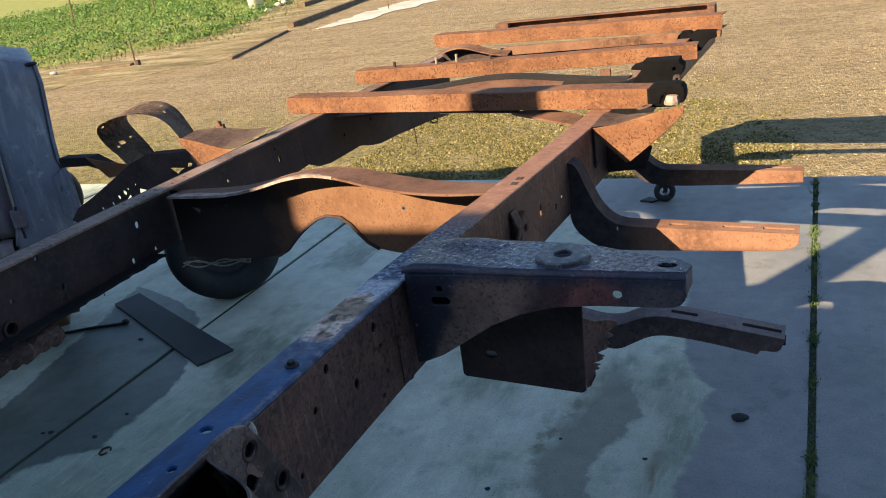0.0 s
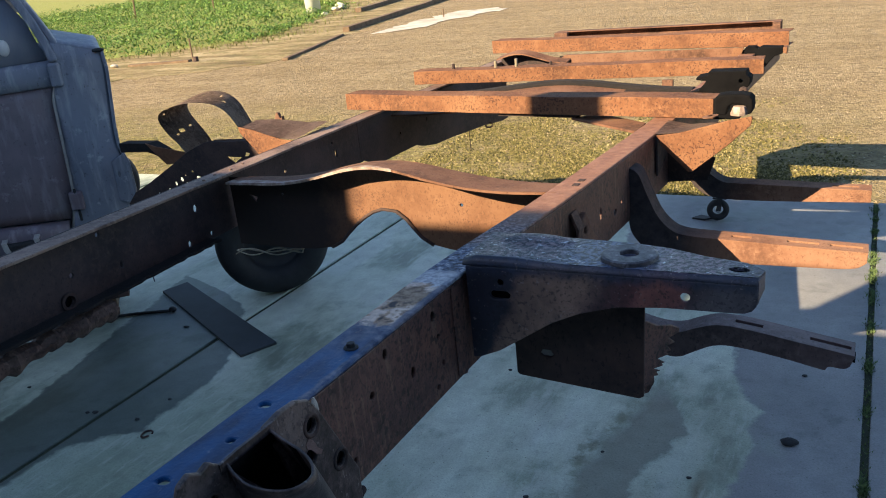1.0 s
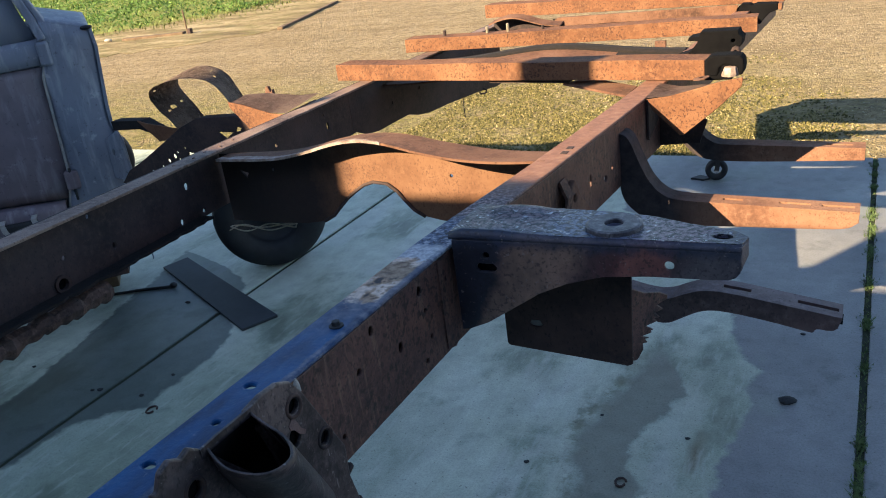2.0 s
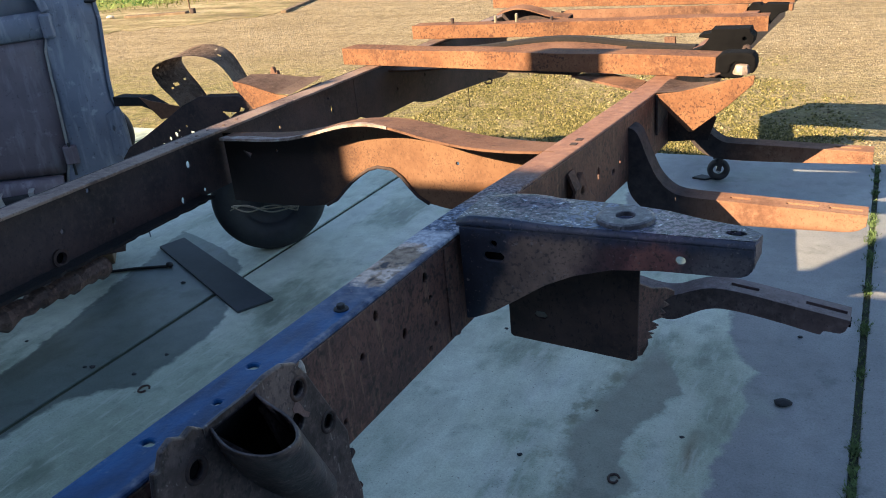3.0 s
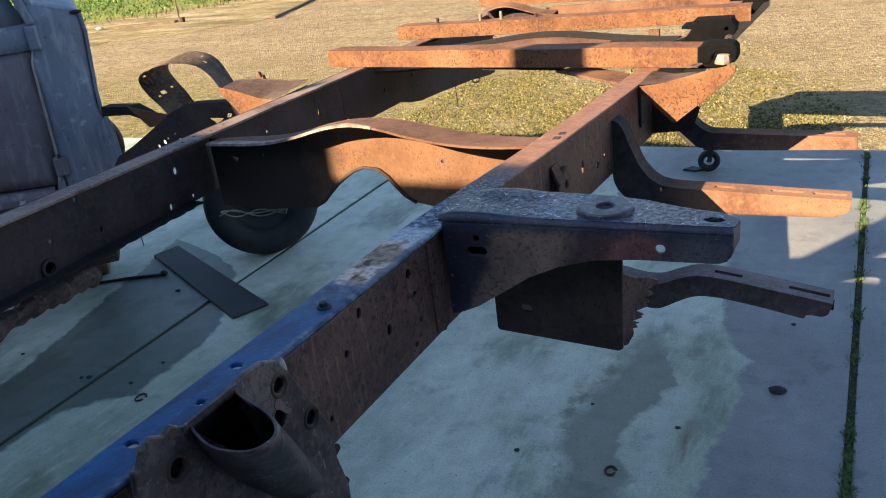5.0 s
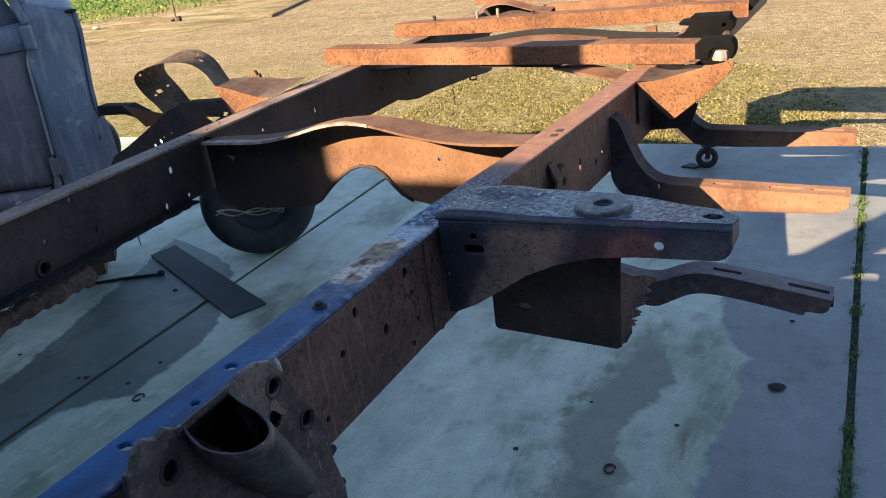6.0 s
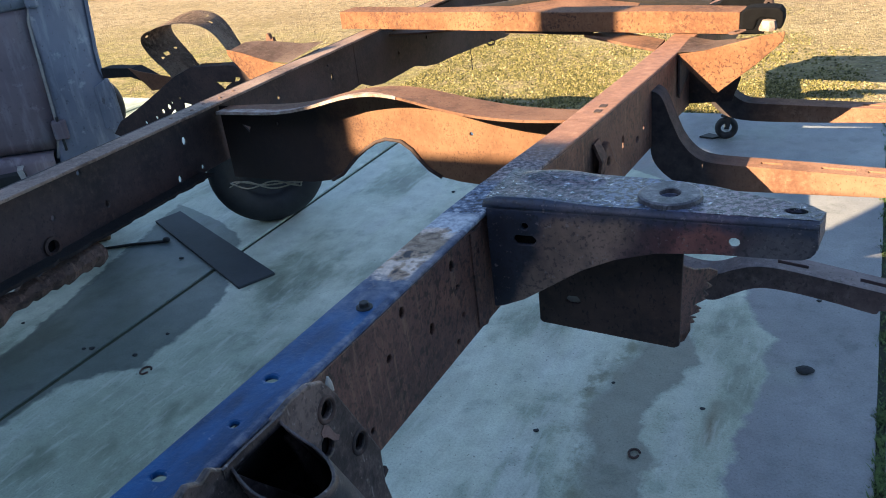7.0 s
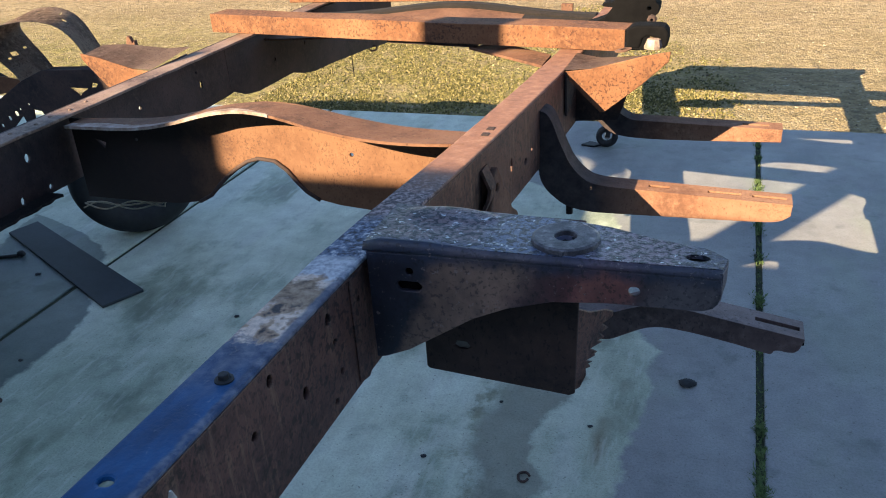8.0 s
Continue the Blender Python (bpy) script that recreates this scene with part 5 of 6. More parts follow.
bm = bmesh.new()
rows = []
for q in ease(0.0, 1.0, 10):
    rows.append([bm.verts.new(Vector(p) + turn(k / len(rim)) * q) for k, p in enumerate(rim)])
for a, b in zip(rows, rows[1:]):
    for k in range(len(rim) - 1):
        bm.faces.new((a[k], a[k + 1], b[k + 1], b[k]))
bmesh.ops.recalc_face_normals(bm, faces=bm.faces)
bmesh.ops.solidify(bm, geom=bm.faces[:], thickness=0.0022)
part("socket", bm, M["bracket"], mb, "curved socket wall", smooth=True)
# inside of the socket in near-black for its shade, closed below
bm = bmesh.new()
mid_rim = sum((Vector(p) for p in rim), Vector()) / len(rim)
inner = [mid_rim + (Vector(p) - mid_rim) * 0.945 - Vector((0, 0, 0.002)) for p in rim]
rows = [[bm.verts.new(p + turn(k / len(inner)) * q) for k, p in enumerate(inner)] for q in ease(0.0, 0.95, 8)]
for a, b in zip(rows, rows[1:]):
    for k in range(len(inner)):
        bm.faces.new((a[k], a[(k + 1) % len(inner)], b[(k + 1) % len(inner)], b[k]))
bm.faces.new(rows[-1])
part("cavity_wall", bm, M["void"], mb, "inner wall in near-black for its shade", smooth=True)
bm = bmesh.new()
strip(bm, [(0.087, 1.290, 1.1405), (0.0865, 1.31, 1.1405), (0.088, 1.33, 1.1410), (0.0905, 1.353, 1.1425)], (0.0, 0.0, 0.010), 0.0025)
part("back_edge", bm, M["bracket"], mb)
# near-black block added for the shade behind the flanges
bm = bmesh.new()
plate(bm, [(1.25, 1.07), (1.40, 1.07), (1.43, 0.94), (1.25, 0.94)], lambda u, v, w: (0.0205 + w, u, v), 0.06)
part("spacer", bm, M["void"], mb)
# near-black discs paint the shade inside the bolt holes
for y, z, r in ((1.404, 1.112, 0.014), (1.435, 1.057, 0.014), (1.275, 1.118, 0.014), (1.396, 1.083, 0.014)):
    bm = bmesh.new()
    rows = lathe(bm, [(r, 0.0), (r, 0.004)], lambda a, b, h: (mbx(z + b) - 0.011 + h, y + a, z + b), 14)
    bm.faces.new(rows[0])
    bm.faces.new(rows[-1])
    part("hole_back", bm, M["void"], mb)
for y, z in ((1.404, 1.112), (1.435, 1.057), (1.275, 1.118)):
    bm = bmesh.new()
    lathe(bm, [(0.0082, 0.0), (0.0092, 0.0016), (0.0112, 0.0016), (0.0120, 0.0)], lambda a, b, h: (mbx(z + b) + h, y + a, z + b), 22)
    part("hole_rim", bm, M["rust_dark"], mb, "dark worn ring round the hole", smooth=True)
bm = bmesh.new()
plate(bm, [(1.391, 1.099), (1.397, 1.103), (1.402, 1.098), (1.406, 1.088), (1.412, 1.082), (1.409, 1.079), (1.403, 1.083), (1.397, 1.091), (1.392, 1.094)], lambda u, v, w: (mbx(v) + w, u, v), 0.0006)
part("bare_patch", bm, M["pink"], mb, "scraped pinkish patch")
bm = bmesh.new()
rows = lathe(bm, [(0.0035, 0.0), (0.003, 0.008), (0.001, 0.014)], lambda a, b, hh: (0.079 + a, 1.424 + b, 1.114 + hh), 8)
bm.faces.new(rows[-1])
part("bolt_end", bm, M["bead"], mb, "pale bent pin behind the flange")
for dy, dz, h in ((1.464, 0.99, 0.012), (1.468, 0.945, 0.012)):
    bm = bmesh.new()
    rows = lathe(bm, [(0.004, 0.0), (0.004, h), (0.002, h + 0.002)], lambda a, b, hh: (0.082 + a, dy + hh * 0.8, dz + b + hh * 0.3), 8)
    bm.faces.new(rows[-1])
    part("bolt_end", bm, M["rust_dark"], mb)

# ---- stands under the near end ----
for x in (0.0, -0.76):
    st = thing("jack_stand", "rusty steel jack stand under the chassis rail", "jack stand", "stands under the frame")
    zt = ztop(0.9) - DEEP
    for sx in (-1, 1):
        for sy in (-1, 1):
            bm = bmesh.new()
            sweep(bm, [(x + sx * 0.14, 0.9 + sy * 0.14, 0.0), (x + sx * 0.03, 0.9 + sy * 0.03, zt - 0.12)], 0.012)
            part("leg", bm, M["rust_dark"], st)
    bm = bmesh.new()
    box(bm, x - 0.04, x + 0.04, 0.86, 0.94, zt - 0.14, zt)
    part("saddle", bm, M["rust_dark"], st, bevel=0.004)


# ---- loose sills across the rails ----
def sill(a, b, h, d, label, sag=0.0, dark_top=False):
    """A folded channel from a to b (lower front corners), open to the back."""
    a, b = Vector(a), Vector(b)
    e = (b - a).normalized()
    back = Vector((-e.y, e.x, 0)).normalized()
    up = Vector((0, 0, 1))
    L = (b - a).length
    bm = bmesh.new()
    t = 0.004
    sec = [(0, 0), (d, 0), (d, t), (t, t), (t, h - t), (d, h - t), (d, h), (0, h)]
    rr = random.Random(int(1000 * h + 100 * L))
    rows = []
    for k in range(41):
        s = L * k / 40
        w = 0.0015 * math.sin(9 * s) + 0.0008 * rr.random()
        z = 0.0012 * math.sin(13 * s + 1)
        rows.append([bm.verts.new(a + e * s + back * (u + w) + up * (v + (z if v > t else 0))) for u, v in sec])
    for r0, r1 in zip(rows, rows[1:]):
        for i in range(8):
            bm.faces.new((r0[i], r0[(i + 1) % 8], r1[(i + 1) % 8], r1[i]))
    bm.faces.new(rows[0])
    bm.faces.new(rows[-1][::-1])
    ob = tagged(thing("steel_sill", label, "sill", "sills across the frame"))
    part("channel", bm, M["rust_sill"], ob, bevel=0.0012)
    return ob


s1 = sill((-1.015, 3.15, 1.0375), (0.17, 2.984, 1.0425), 0.05, 0.075, "pitted orange-rust steel sill lying across the chassis rails")
s2 = sill((-1.048, 3.674, 1.023), (0.198, 3.738, 1.022), 0.048, 0.075, "orange-rust steel sill with upright bolts, across the rails")
s3 = sill((-1.144, 4.646, 0.997), (0.202, 4.506, 1.0), 0.058, 0.09, "orange-rust steel sill near the frame's far end")
for k, (x, h) in enumerate(((-0.90, 0.018), (-0.73, 0.022), (-0.65, 0.027), (-0.52, 0.012))):
    bm = bmesh.new()
    rows = lathe(bm, [(0.006, 0.0), (0.006, h), (0.004, h + 0.002)], lambda a, b, hh: (x + a, 3.715 + 0.05 * (x + 1.05) + b, 1.0705 + hh), 8)
    bm.faces.new(rows[-1])
    part("bolt", bm, M["wire" if k in (1, 2) else "rust_dark"], s2, "upright carriage bolt")
bm = bmesh.new()
plate(bm, [(-0.2, 0.0), (0.05, 0.0), (0.05, 0.008), (-0.2, 0.01)], lambda u, v, w: (u - 0.25, 2.985 - 0.14 * (u - 0.42) + 0.015 + w, 1.030 + v), 0.04)
part("packing_strip", bm, M["rust_dark"], s1)
# tray-like channel at the far end
rc = thing("rear_channel", "brown folded steel channel lying at the frame's far end", "channel")
bm = bmesh.new()
box(bm, -0.975, 0.115, 5.14, 5.146, 0.985, 1.0285)
part("web", bm, M["rust"], rc, bevel=0.001)
bm = bmesh.new()
box(bm, -0.975, 0.115, 5.095, 5.146, 1.029, 1.034)
part("top_flange", bm, M["rust"], rc, bevel=0.001)
bm = bmesh.new()
plate(bm, [(-1.12, 4.745), (0.115, 4.62), (0.115, 5.139), (-0.975, 5.139), (-1.06, 5.03), (-1.12, 4.82)], lambda u, v, w: (u, v, 0.984 + w), 0.006)
part("floor_plate", bm, M["rust"], rc, bevel=0.001)
for x0, x1 in ((-0.975, -0.905), (0.08, 0.115)):
    bm = bmesh.new()
    box(bm, x0, x1, 5.06, 5.094, 0.9905, 1.032)
    part("end_block", bm, M["rust"], rc, bevel=0.002)

# ---- tyre and things on the slab ----
tyre = thing("tyre", "worn black rubber tyre standing on the slab", "tyre")
axl = Vector((0.62, -0.72, 0)).normalized()
sd = Vector((0.72, 0.62, 0)).normalized()
mid = Vector((-2.03, 3.85, 0.272))
bm = bmesh.new()
lathe(bm, [(0.15, -0.05), (0.17, -0.075), (0.21, -0.09), (0.255, -0.088), (0.285, -0.068), (0.298, -0.035), (0.3, 0.0), (0.298, 0.035), (0.285, 0.068), (0.255, 0.088), (0.21, 0.09), (0.17, 0.075), (0.15, 0.05), (0.15, -0.05)],
      lambda x, y, h: mid + sd * (0.907 * x) + Vector((0, 0, 0.907)) * y + axl * h, 56)
part("casing", bm, M["black"], tyre, smooth=True)
bm = bmesh.new()
rows = lathe(bm, [(0.151, 0.045), (0.14, 0.03), (0.08, 0.02), (0.05, 0.05), (0.03, 0.06)], lambda x, y, h: mid + sd * (0.907 * x) + Vector((0, 0, 0.907)) * y + axl * h, 40)
bm.faces.new(rows[-1])
rows = lathe(bm, [(0.151, -0.045), (0.14, -0.03), (0.03, -0.03)], lambda x, y, h: mid + sd * (0.907 * x) + Vector((0, 0, 0.907)) * y + axl * h, 40)
bm.faces.new(rows[-1])
part("wheel_disc", bm, M["black"], tyre, smooth=True)
wire = thing("loose_wire", "thin tangled wire hooked under the rusted crossmember", "wire")
for k, (amp, ph) in enumerate(((0.011, 0.0), (0.011, 3.1), (0.005, 1.2))):
    bm = bmesh.new()
    pts = [(x, 2.405 + 0.006 * k, 0.826 + 0.09 * (x + 0.90) + amp * math.sin(6.2832 * (x + 0.90) / 0.17 + ph) * (1 - 0.5 * (x + 0.9) / 0.2)) for x in ease(-0.91, -0.70, 30)]
    pts += [(-0.68, 2.395, 0.868)]
    sweep(bm, pts, 0.0017, 6)
    part("strand", bm, M["wire"], wire, smooth=True)

bm = bmesh.new()
plate(bm, [(-2.636, 3.656), (-2.591, 3.787), (-1.663, 3.334), (-1.736, 3.188)], lambda u, v, w: (u, v, w), 0.012)
tagged(part("plank", bm, M["mat"], bevel=0.002), "flat charcoal board lying on the concrete slab", "board")

cable = thing("cable", "short black cable with a rounded end on the slab", "cable")
bm = bmesh.new()
sweep(bm, [(-2.80, 3.25, 0.007), (-2.656, 3.344, 0.007), (-2.61, 3.372, 0.007), (-2.555, 3.409, 0.007), (-2.48, 3.445, 0.007), (-2.41, 3.479, 0.007)], 0.007, 8)
part("lead", bm, M["black"], cable, smooth=True)
bm = bmesh.new()
bmesh.ops.create_icosphere(bm, subdivisions=2, radius=0.016, matrix=Matrix.Translation((-2.40, 3.484, 0.014)) @ Matrix.Diagonal((1.3, 1, 0.85, 1)))
part("knob", bm, M["black"], cable, smooth=True)

caster = thing("caster_wheel", "small black caster wheel with a foot plate on the slab", "caster")
bm = bmesh.new()
lathe(bm, [(0.028, -0.014), (0.046, -0.018), (0.056, -0.012), (0.058, 0.0), (0.056, 0.012), (0.046, 0.018), (0.028, 0.014), (0.028, -0.014)],
      lambda x, y, h: (-0.177 + x * 0.97 + h * 0.2, 5.237 - h * 0.97 + x * 0.2, 0.058 + y), 30)
cw = part("wheel", bm, M["black"], caster, smooth=True)
bm = bmesh.new()
lathe(bm, [(0.003, -0.02), (0.014, -0.02), (0.014, 0.02), (0.003, 0.02)], lambda x, y, h: (-0.177 + x * 0.97 + h * 0.2, 5.237 - h * 0.97 + x * 0.2, 0.058 + y), 14)
part("hub", bm, M["steel"], cw)
for s in (-1, 1):
    bm = bmesh.new()
    strip(bm, [(-0.177 + 0.024 * s * 0.2, 5.237 - 0.024 * s, 0.058), (-0.17 + 0.024 * s * 0.2, 5.237 - 0.024 * s, 0.10), (-0.165, 5.237 - 0.02 * s, 0.128)], (0.024, 0, 0.0), 0.004)
    part("fork", bm, M["black"], caster)
bm = bmesh.new()
plate(bm, [(-0.31, 5.23), (-0.24, 5.21), (-0.2, 5.25), (-0.27, 5.285)], lambda u, v, w: (u, v, w), 0.01)
part("foot_plate", bm, M["black"], caster, bevel=0.002)
bm = bmesh.new()
box(bm, -0.20, -0.13, 5.20, 5.275, 0.126, 0.134)
part("top_plate", bm, M["black"], caster, bevel=0.001)


def pebble(x, y, r, material, name, label, category, seed, flat=0.6):
    rr = random.Random(seed)
    bm = bmesh.new()
    bmesh.ops.create_icosphere(bm, subdivisions=2, radius=r)
    o = Vector((rr.random() * 9, rr.random() * 9, 0))
    for v in bm.verts:
        n = noise.noise(v.co / r * 0.9 + o)
        v.co *= 1 + 0.35 * n
        v.co.z *= flat
        v.co.x *= 1.25
    lo = min(v.co.z for v in bm.verts)
    for v in bm.verts:
        v.co += Vector((x, y, -lo - 0.001))
    return tagged(part(name, bm, M[material], smooth=False), label, category)


pebble(0.364, 3.214, 0.02, "stone", "stone", "dark flat stone on the concrete slab", "stone", 5, 0.4)
for k, (x, y, r) in enumerate(((-0.293, 2.715, 0.007), (-1.797, 2.674, 0.008), (-1.783, 2.825, 0.007), (0.373, 3.644, 0.007), (-2.0, 2.66, 0.01), (-2.03, 2.65, 0.007), (-1.2, 3.25, 0.008), (-0.9, 2.95, 0.006),
                               (0.12, 2.95, 0.006), (-0.15, 3.0, 0.005), (-2.45, 2.72, 0.007), (-0.62, 3.4, 0.006), (0.3, 2.6, 0.006), (-2.35, 3.62, 0.009), (-2.2, 3.36, 0.009), (-1.3, 4.3, 0.008))):
    pebble(x, y, r, "stone", "debris", "small dark crumb of debris on the slab", "debris", 20 + k, 0.5)["group"] = "crumbs on the slab"
for x, y, r in ((-0.012, 2.703, 0.014), (-1.681, 2.608, 0.017)):
    bm = bmesh.new()
    sweep(bm, [(x + r * math.cos(a) * (1 + 0.1 * math.sin(3 * a)), y + 1.3 * r * math.sin(a), 0.004) for a in ease(0.4, 6.0, 16)], 0.0035, 6)
    tagged(part("metal_ring", bm, M["rust_dark"]), "small open dark metal ring on the slab", "ring", "rings on the slab")

# ---- cab ----
cab = thing("truck_cab", "faded dark blue-grey vintage truck cab on timber blocks", "truck cab")
CAB = pose(-2.28, 3.03, 0.0, 0, 0, 45)
cab.matrix_world = CAB


def panel(name, rows, material, parent, label="", smooth=True, thick=0.004):
    """A sheet lofted through rows of points."""
    bm = bmesh.new()
    vs = [[bm.verts.new(p) for p in r] for r in rows]
    for a, b in zip(vs, vs[1:]):
        for k in range(len(a) - 1):
            bm.faces.new((a[k], a[k + 1], b[k + 1], b[k]))
    bmesh.ops.recalc_face_normals(bm, faces=bm.faces)
    bmesh.ops.solidify(bm, geom=bm.faces[:], thickness=thick)
    return part(name, bm, material, parent, label, smooth=smooth)


def gap_u(z):
    return float(np.interp(z, [0.5, 0.606, 0.718, 0.9, 1.111, 1.17, 1.25], [-0.05, -0.037, -0.004, 0.004, 0.011, 0.03, 0.045]))


def door_y(z):
    return 0.012 - 0.02 * math.sin(math.pi * min(1, max(0, (z - 0.6) / 0.6)))


door = new("door")
door.parent = cab
tagged(door, "closed cab door in dull purple-brown paint")
panel("skin", [[(gap_u(z) - 0.007 - 0.95 * (1 - s), door_y(z) + 0.03 * (1 - s), z - 0.19 * 0.0 + (0.05 * (1 - s) if z < 0.7 else 0.0)) for z in ease(0.636, 1.152, 14)] for s in ease(0, 1, 12)], M["cab_door"], door)
panel("belt_moulding", [[(0.052 - 0.98 * (1 - s), door_y(1.15) - d + 0.03 * (1 - s), z - 0.03 * (1 - s)) for z, d in ((1.156, -0.004), (1.162, 0.012), (1.19, 0.02), (1.235, 0.016), (1.255, 0.0))] for s in ease(0, 1, 10)], M["cab"], door)
bm = bmesh.new()
strip(bm, [(gap_u(z) + 0.001, door_y(z) - 0.012, z) for z in ease(0.60, 1.16, 12)], (0.009, 0, 0), 0.006)
part("edge_bead", bm, M["bead"], door, "pale worn door edge")
bm = bmesh.new()
box(bm, -0.022, 0.03, -0.034, 0.0, 0.672, 0.748)
hinge = part("lower_hinge", bm, M["cab_door"], door, "chunky door hinge", bevel=0.008)
bm = bmesh.new()
lathe(bm, [(0.005, 0.63), (0.005, 0.76)], lambda x, y, h: (0.004 + x, -0.028 + y, h), 10)
part("hinge_pin", bm, M["black"], hinge)
bm = bmesh.new()
box(bm, 0.02, 0.064, -0.03, 0.01, 1.155, 1.245)
part("upper_hinge", bm, M["cab"], door, bevel=0.01)
# window surround and glass
bm = bmesh.new()
strip(bm, [(0.048, 0.0, 1.25), (0.03, 0.01, 1.32), (0.003, 0.02, 1.395), (-0.045, 0.04, 1.50), (-0.085, 0.06, 1.565), (-0.15, 0.09, 1.598), (-0.3, 0.11, 1.605), (-0.9, 0.12, 1.605), (-0.94, 0.08, 1.45), (-0.94, 0.03, 1.25)], (0.0, 0.05, 0.0), 0.03)
part("window_frame", bm, M["cab"], door, bevel=0.006)
panel("window_pane", [[(0.022, 0.02, 1.24), (-0.02, 0.035, 1.40), (-0.14, 0.09, 1.585)], [(-0.92, 0.04, 1.22), (-0.92, 0.06, 1.42), (-0.9, 0.11, 1.59)]], M["glass"], door, "blue-grey window glass")
bm = bmesh.new()
lathe(bm, [(0.001, 0.006), (0.017, 0.006), (0.021, 0.0), (0.017, -0.012), (0.001, -0.016)], lambda x, y, h: (-0.112 + x, 0.0 - h, 1.317 + y * 1.45), 22)
part("oval_reflector", bm, M["white"], door, "small white oval reflector", smooth=True)
# cowl side
cowl = new("cowl")
cowl.parent = cab
tagged(cowl, "scuffed blue-grey cowl side panel")


def front_u(z):
    return float(np.interp(z, [0.4, 0.696, 0.818, 0.866, 0.915, 1.241, 1.27], [0.222, 0.222, 0.221, 0.205, 0.196, 0.226, 0.217]))


panel("side_sheet", [[(gap_u(z) + 0.006 + (front_u(z) - gap_u(z) - 0.006) * s, -0.012 + 0.03 * s ** 3 - 0.012 * math.sin(3.14 * s) * (z < 1.2),
                       z + 0.05 * (1 - s) * max(0, (z - 1.1) / 0.16)) for s in ease(0, 1, 12)] for z in ease(0.45, 1.264, 20)], M["cab"], cowl)
panel("top_sheet", [[(0.045 + 0.172 * s - 0.1 * d, -0.005 + 0.02 * s ** 2 + d, 1.317 + e - 0.05 * s) for s in ease(0, 1, 8)] for d, e in ((0.0, 0.0), (0.03, 0.012), (0.1, 0.02), (0.3, 0.03), (0.5, 0.03), (0.7, 0.01), (0.78, -0.06))], M["cab"], cowl)
panel("firewall", [[(front_u(z) - 0.006 - 0.1 * d, 0.02 + d, z) for z in (0.3, 0.6, 0.8, 0.95, 1.1, 1.262)] for d in (0.0, 0.25, 0.5, 0.75)], M["cab"], cowl)
bm = bmesh.new()
strip(bm, [(front_u(z) + 0.002, 0.012, z) for z in ease(0.45, 1.27, 12)], (0.012, 0.0, 0.0), 0.012)
part("front_bead", bm, M["cab"], cowl)
bm = bmesh.new()
bmesh.ops.create_icosphere(bm, subdivisions=2, radius=0.014, matrix=Matrix.Translation((0.206, 0.012, 1.268)) @ Matrix.Diagonal((1.8, 1.2, 0.6, 1)))
part("corner_cap", bm, M["black"], cowl, smooth=True)
bm = bmesh.new()
plate(bm, [(0.163, 0.84), (0.215, 0.868), (0.228, 0.70), (0.21, 0.66), (0.16, 0.68)], lambda u, v, w: (u, -0.012 + w, v), 0.006, [ring(0.182, 0.785, 0.006, 10, 0.012)])
part("patch_plate", bm, M["cab"], cowl, bevel=0.001)
bm = bmesh.new()
lathe(bm, [(0.04, -0.04), (0.09, -0.04), (0.1, 0.0), (0.09, 0.04), (0.04, 0.04), (0.04, -0.04)], lambda x, y, h: (0.17 + x * 0.75, 0.1 + h, 0.74 + y * 1.1), 26)
part("dark_drum", bm, M["black"], cowl, smooth=True)
for yy in (0.02,):
    bm = bmesh.new()
    strip(bm, [(0.075, yy, 1.28), (0.05, yy + 0.01, 1.34), (0.012, yy + 0.02, 1.42), (-0.03, yy + 0.03, 1.50), (-0.075, yy + 0.04, 1.57), (-0.12, yy + 0.05, 1.60)], (0.0, 0.05, 0.0), 0.022)
    part("windscreen_post", bm, M["cab"], cab, bevel=0.006)
panel("roof", [[(-0.12 - 0.9 * s, 0.09 + 0.6 * q, 1.598 - 0.17 * q + 0.035 * math.sin(math.pi * q) ** 0.7 * math.sin(math.pi * (0.12 + 0.76 * s)) ** 0.5) for q in ease(0, 1, 12)] for s in ease(0, 1, 10)], M["cab"], cab)
panel("rear_wall", [[(-1.0 - 0.04 * math.sin(3.14 * (z - 0.4) / 1.3), 0.04 + 0.7 * q, z) for q in ease(0, 1, 8)] for z in ease(0.3, 1.60, 8)], M["cab"], cab)
panel("far_side", [[(u, 0.78 - 0.05 * (z > 1.3), z) for z in (0.3, 0.8, 1.25, 1.28)] for u in ease(-1.0, 0.08, 6)], M["cab"], cab)
panel("rocker", [[(-0.045 - 0.95 * (1 - s), 0.0 - d + 0.03 * (1 - s), z + 0.05 * (1 - s)) for z, d in ((0.632, -0.004), (0.626, 0.03), (0.6, 0.045), (0.5, 0.045), (0.4, 0.03), (0.3, 0.0))] for s in ease(0, 1, 8)], M["cab_door"], cab)
bm = bmesh.new()
box(bm, -0.99, 0.1, 0.05, 0.78, 0.25, 0.3)
part("floor_pan", bm, M["rust_dark"], cab)
step = new("step_bracket")
step.parent = cab
for u in (-0.28, -0.165):
    bm = bmesh.new()
    strip(bm, [(u, -0.05, 0.61), (u - 0.004, -0.07, 0.60), (u + 0.002, -0.075, 0.57), (u + 0.018, -0.08, 0.545)], (0.02, 0.0, 0.0), 0.006)
    part("hook_plate", bm, M["bead"], step, "worn pale bracket edge")
bm = bmesh.new()
box(bm, -0.29, -0.155, -0.072, -0.046, 0.52, 0.595)
part("socket", bm, M["black"], step, bevel=0.01)
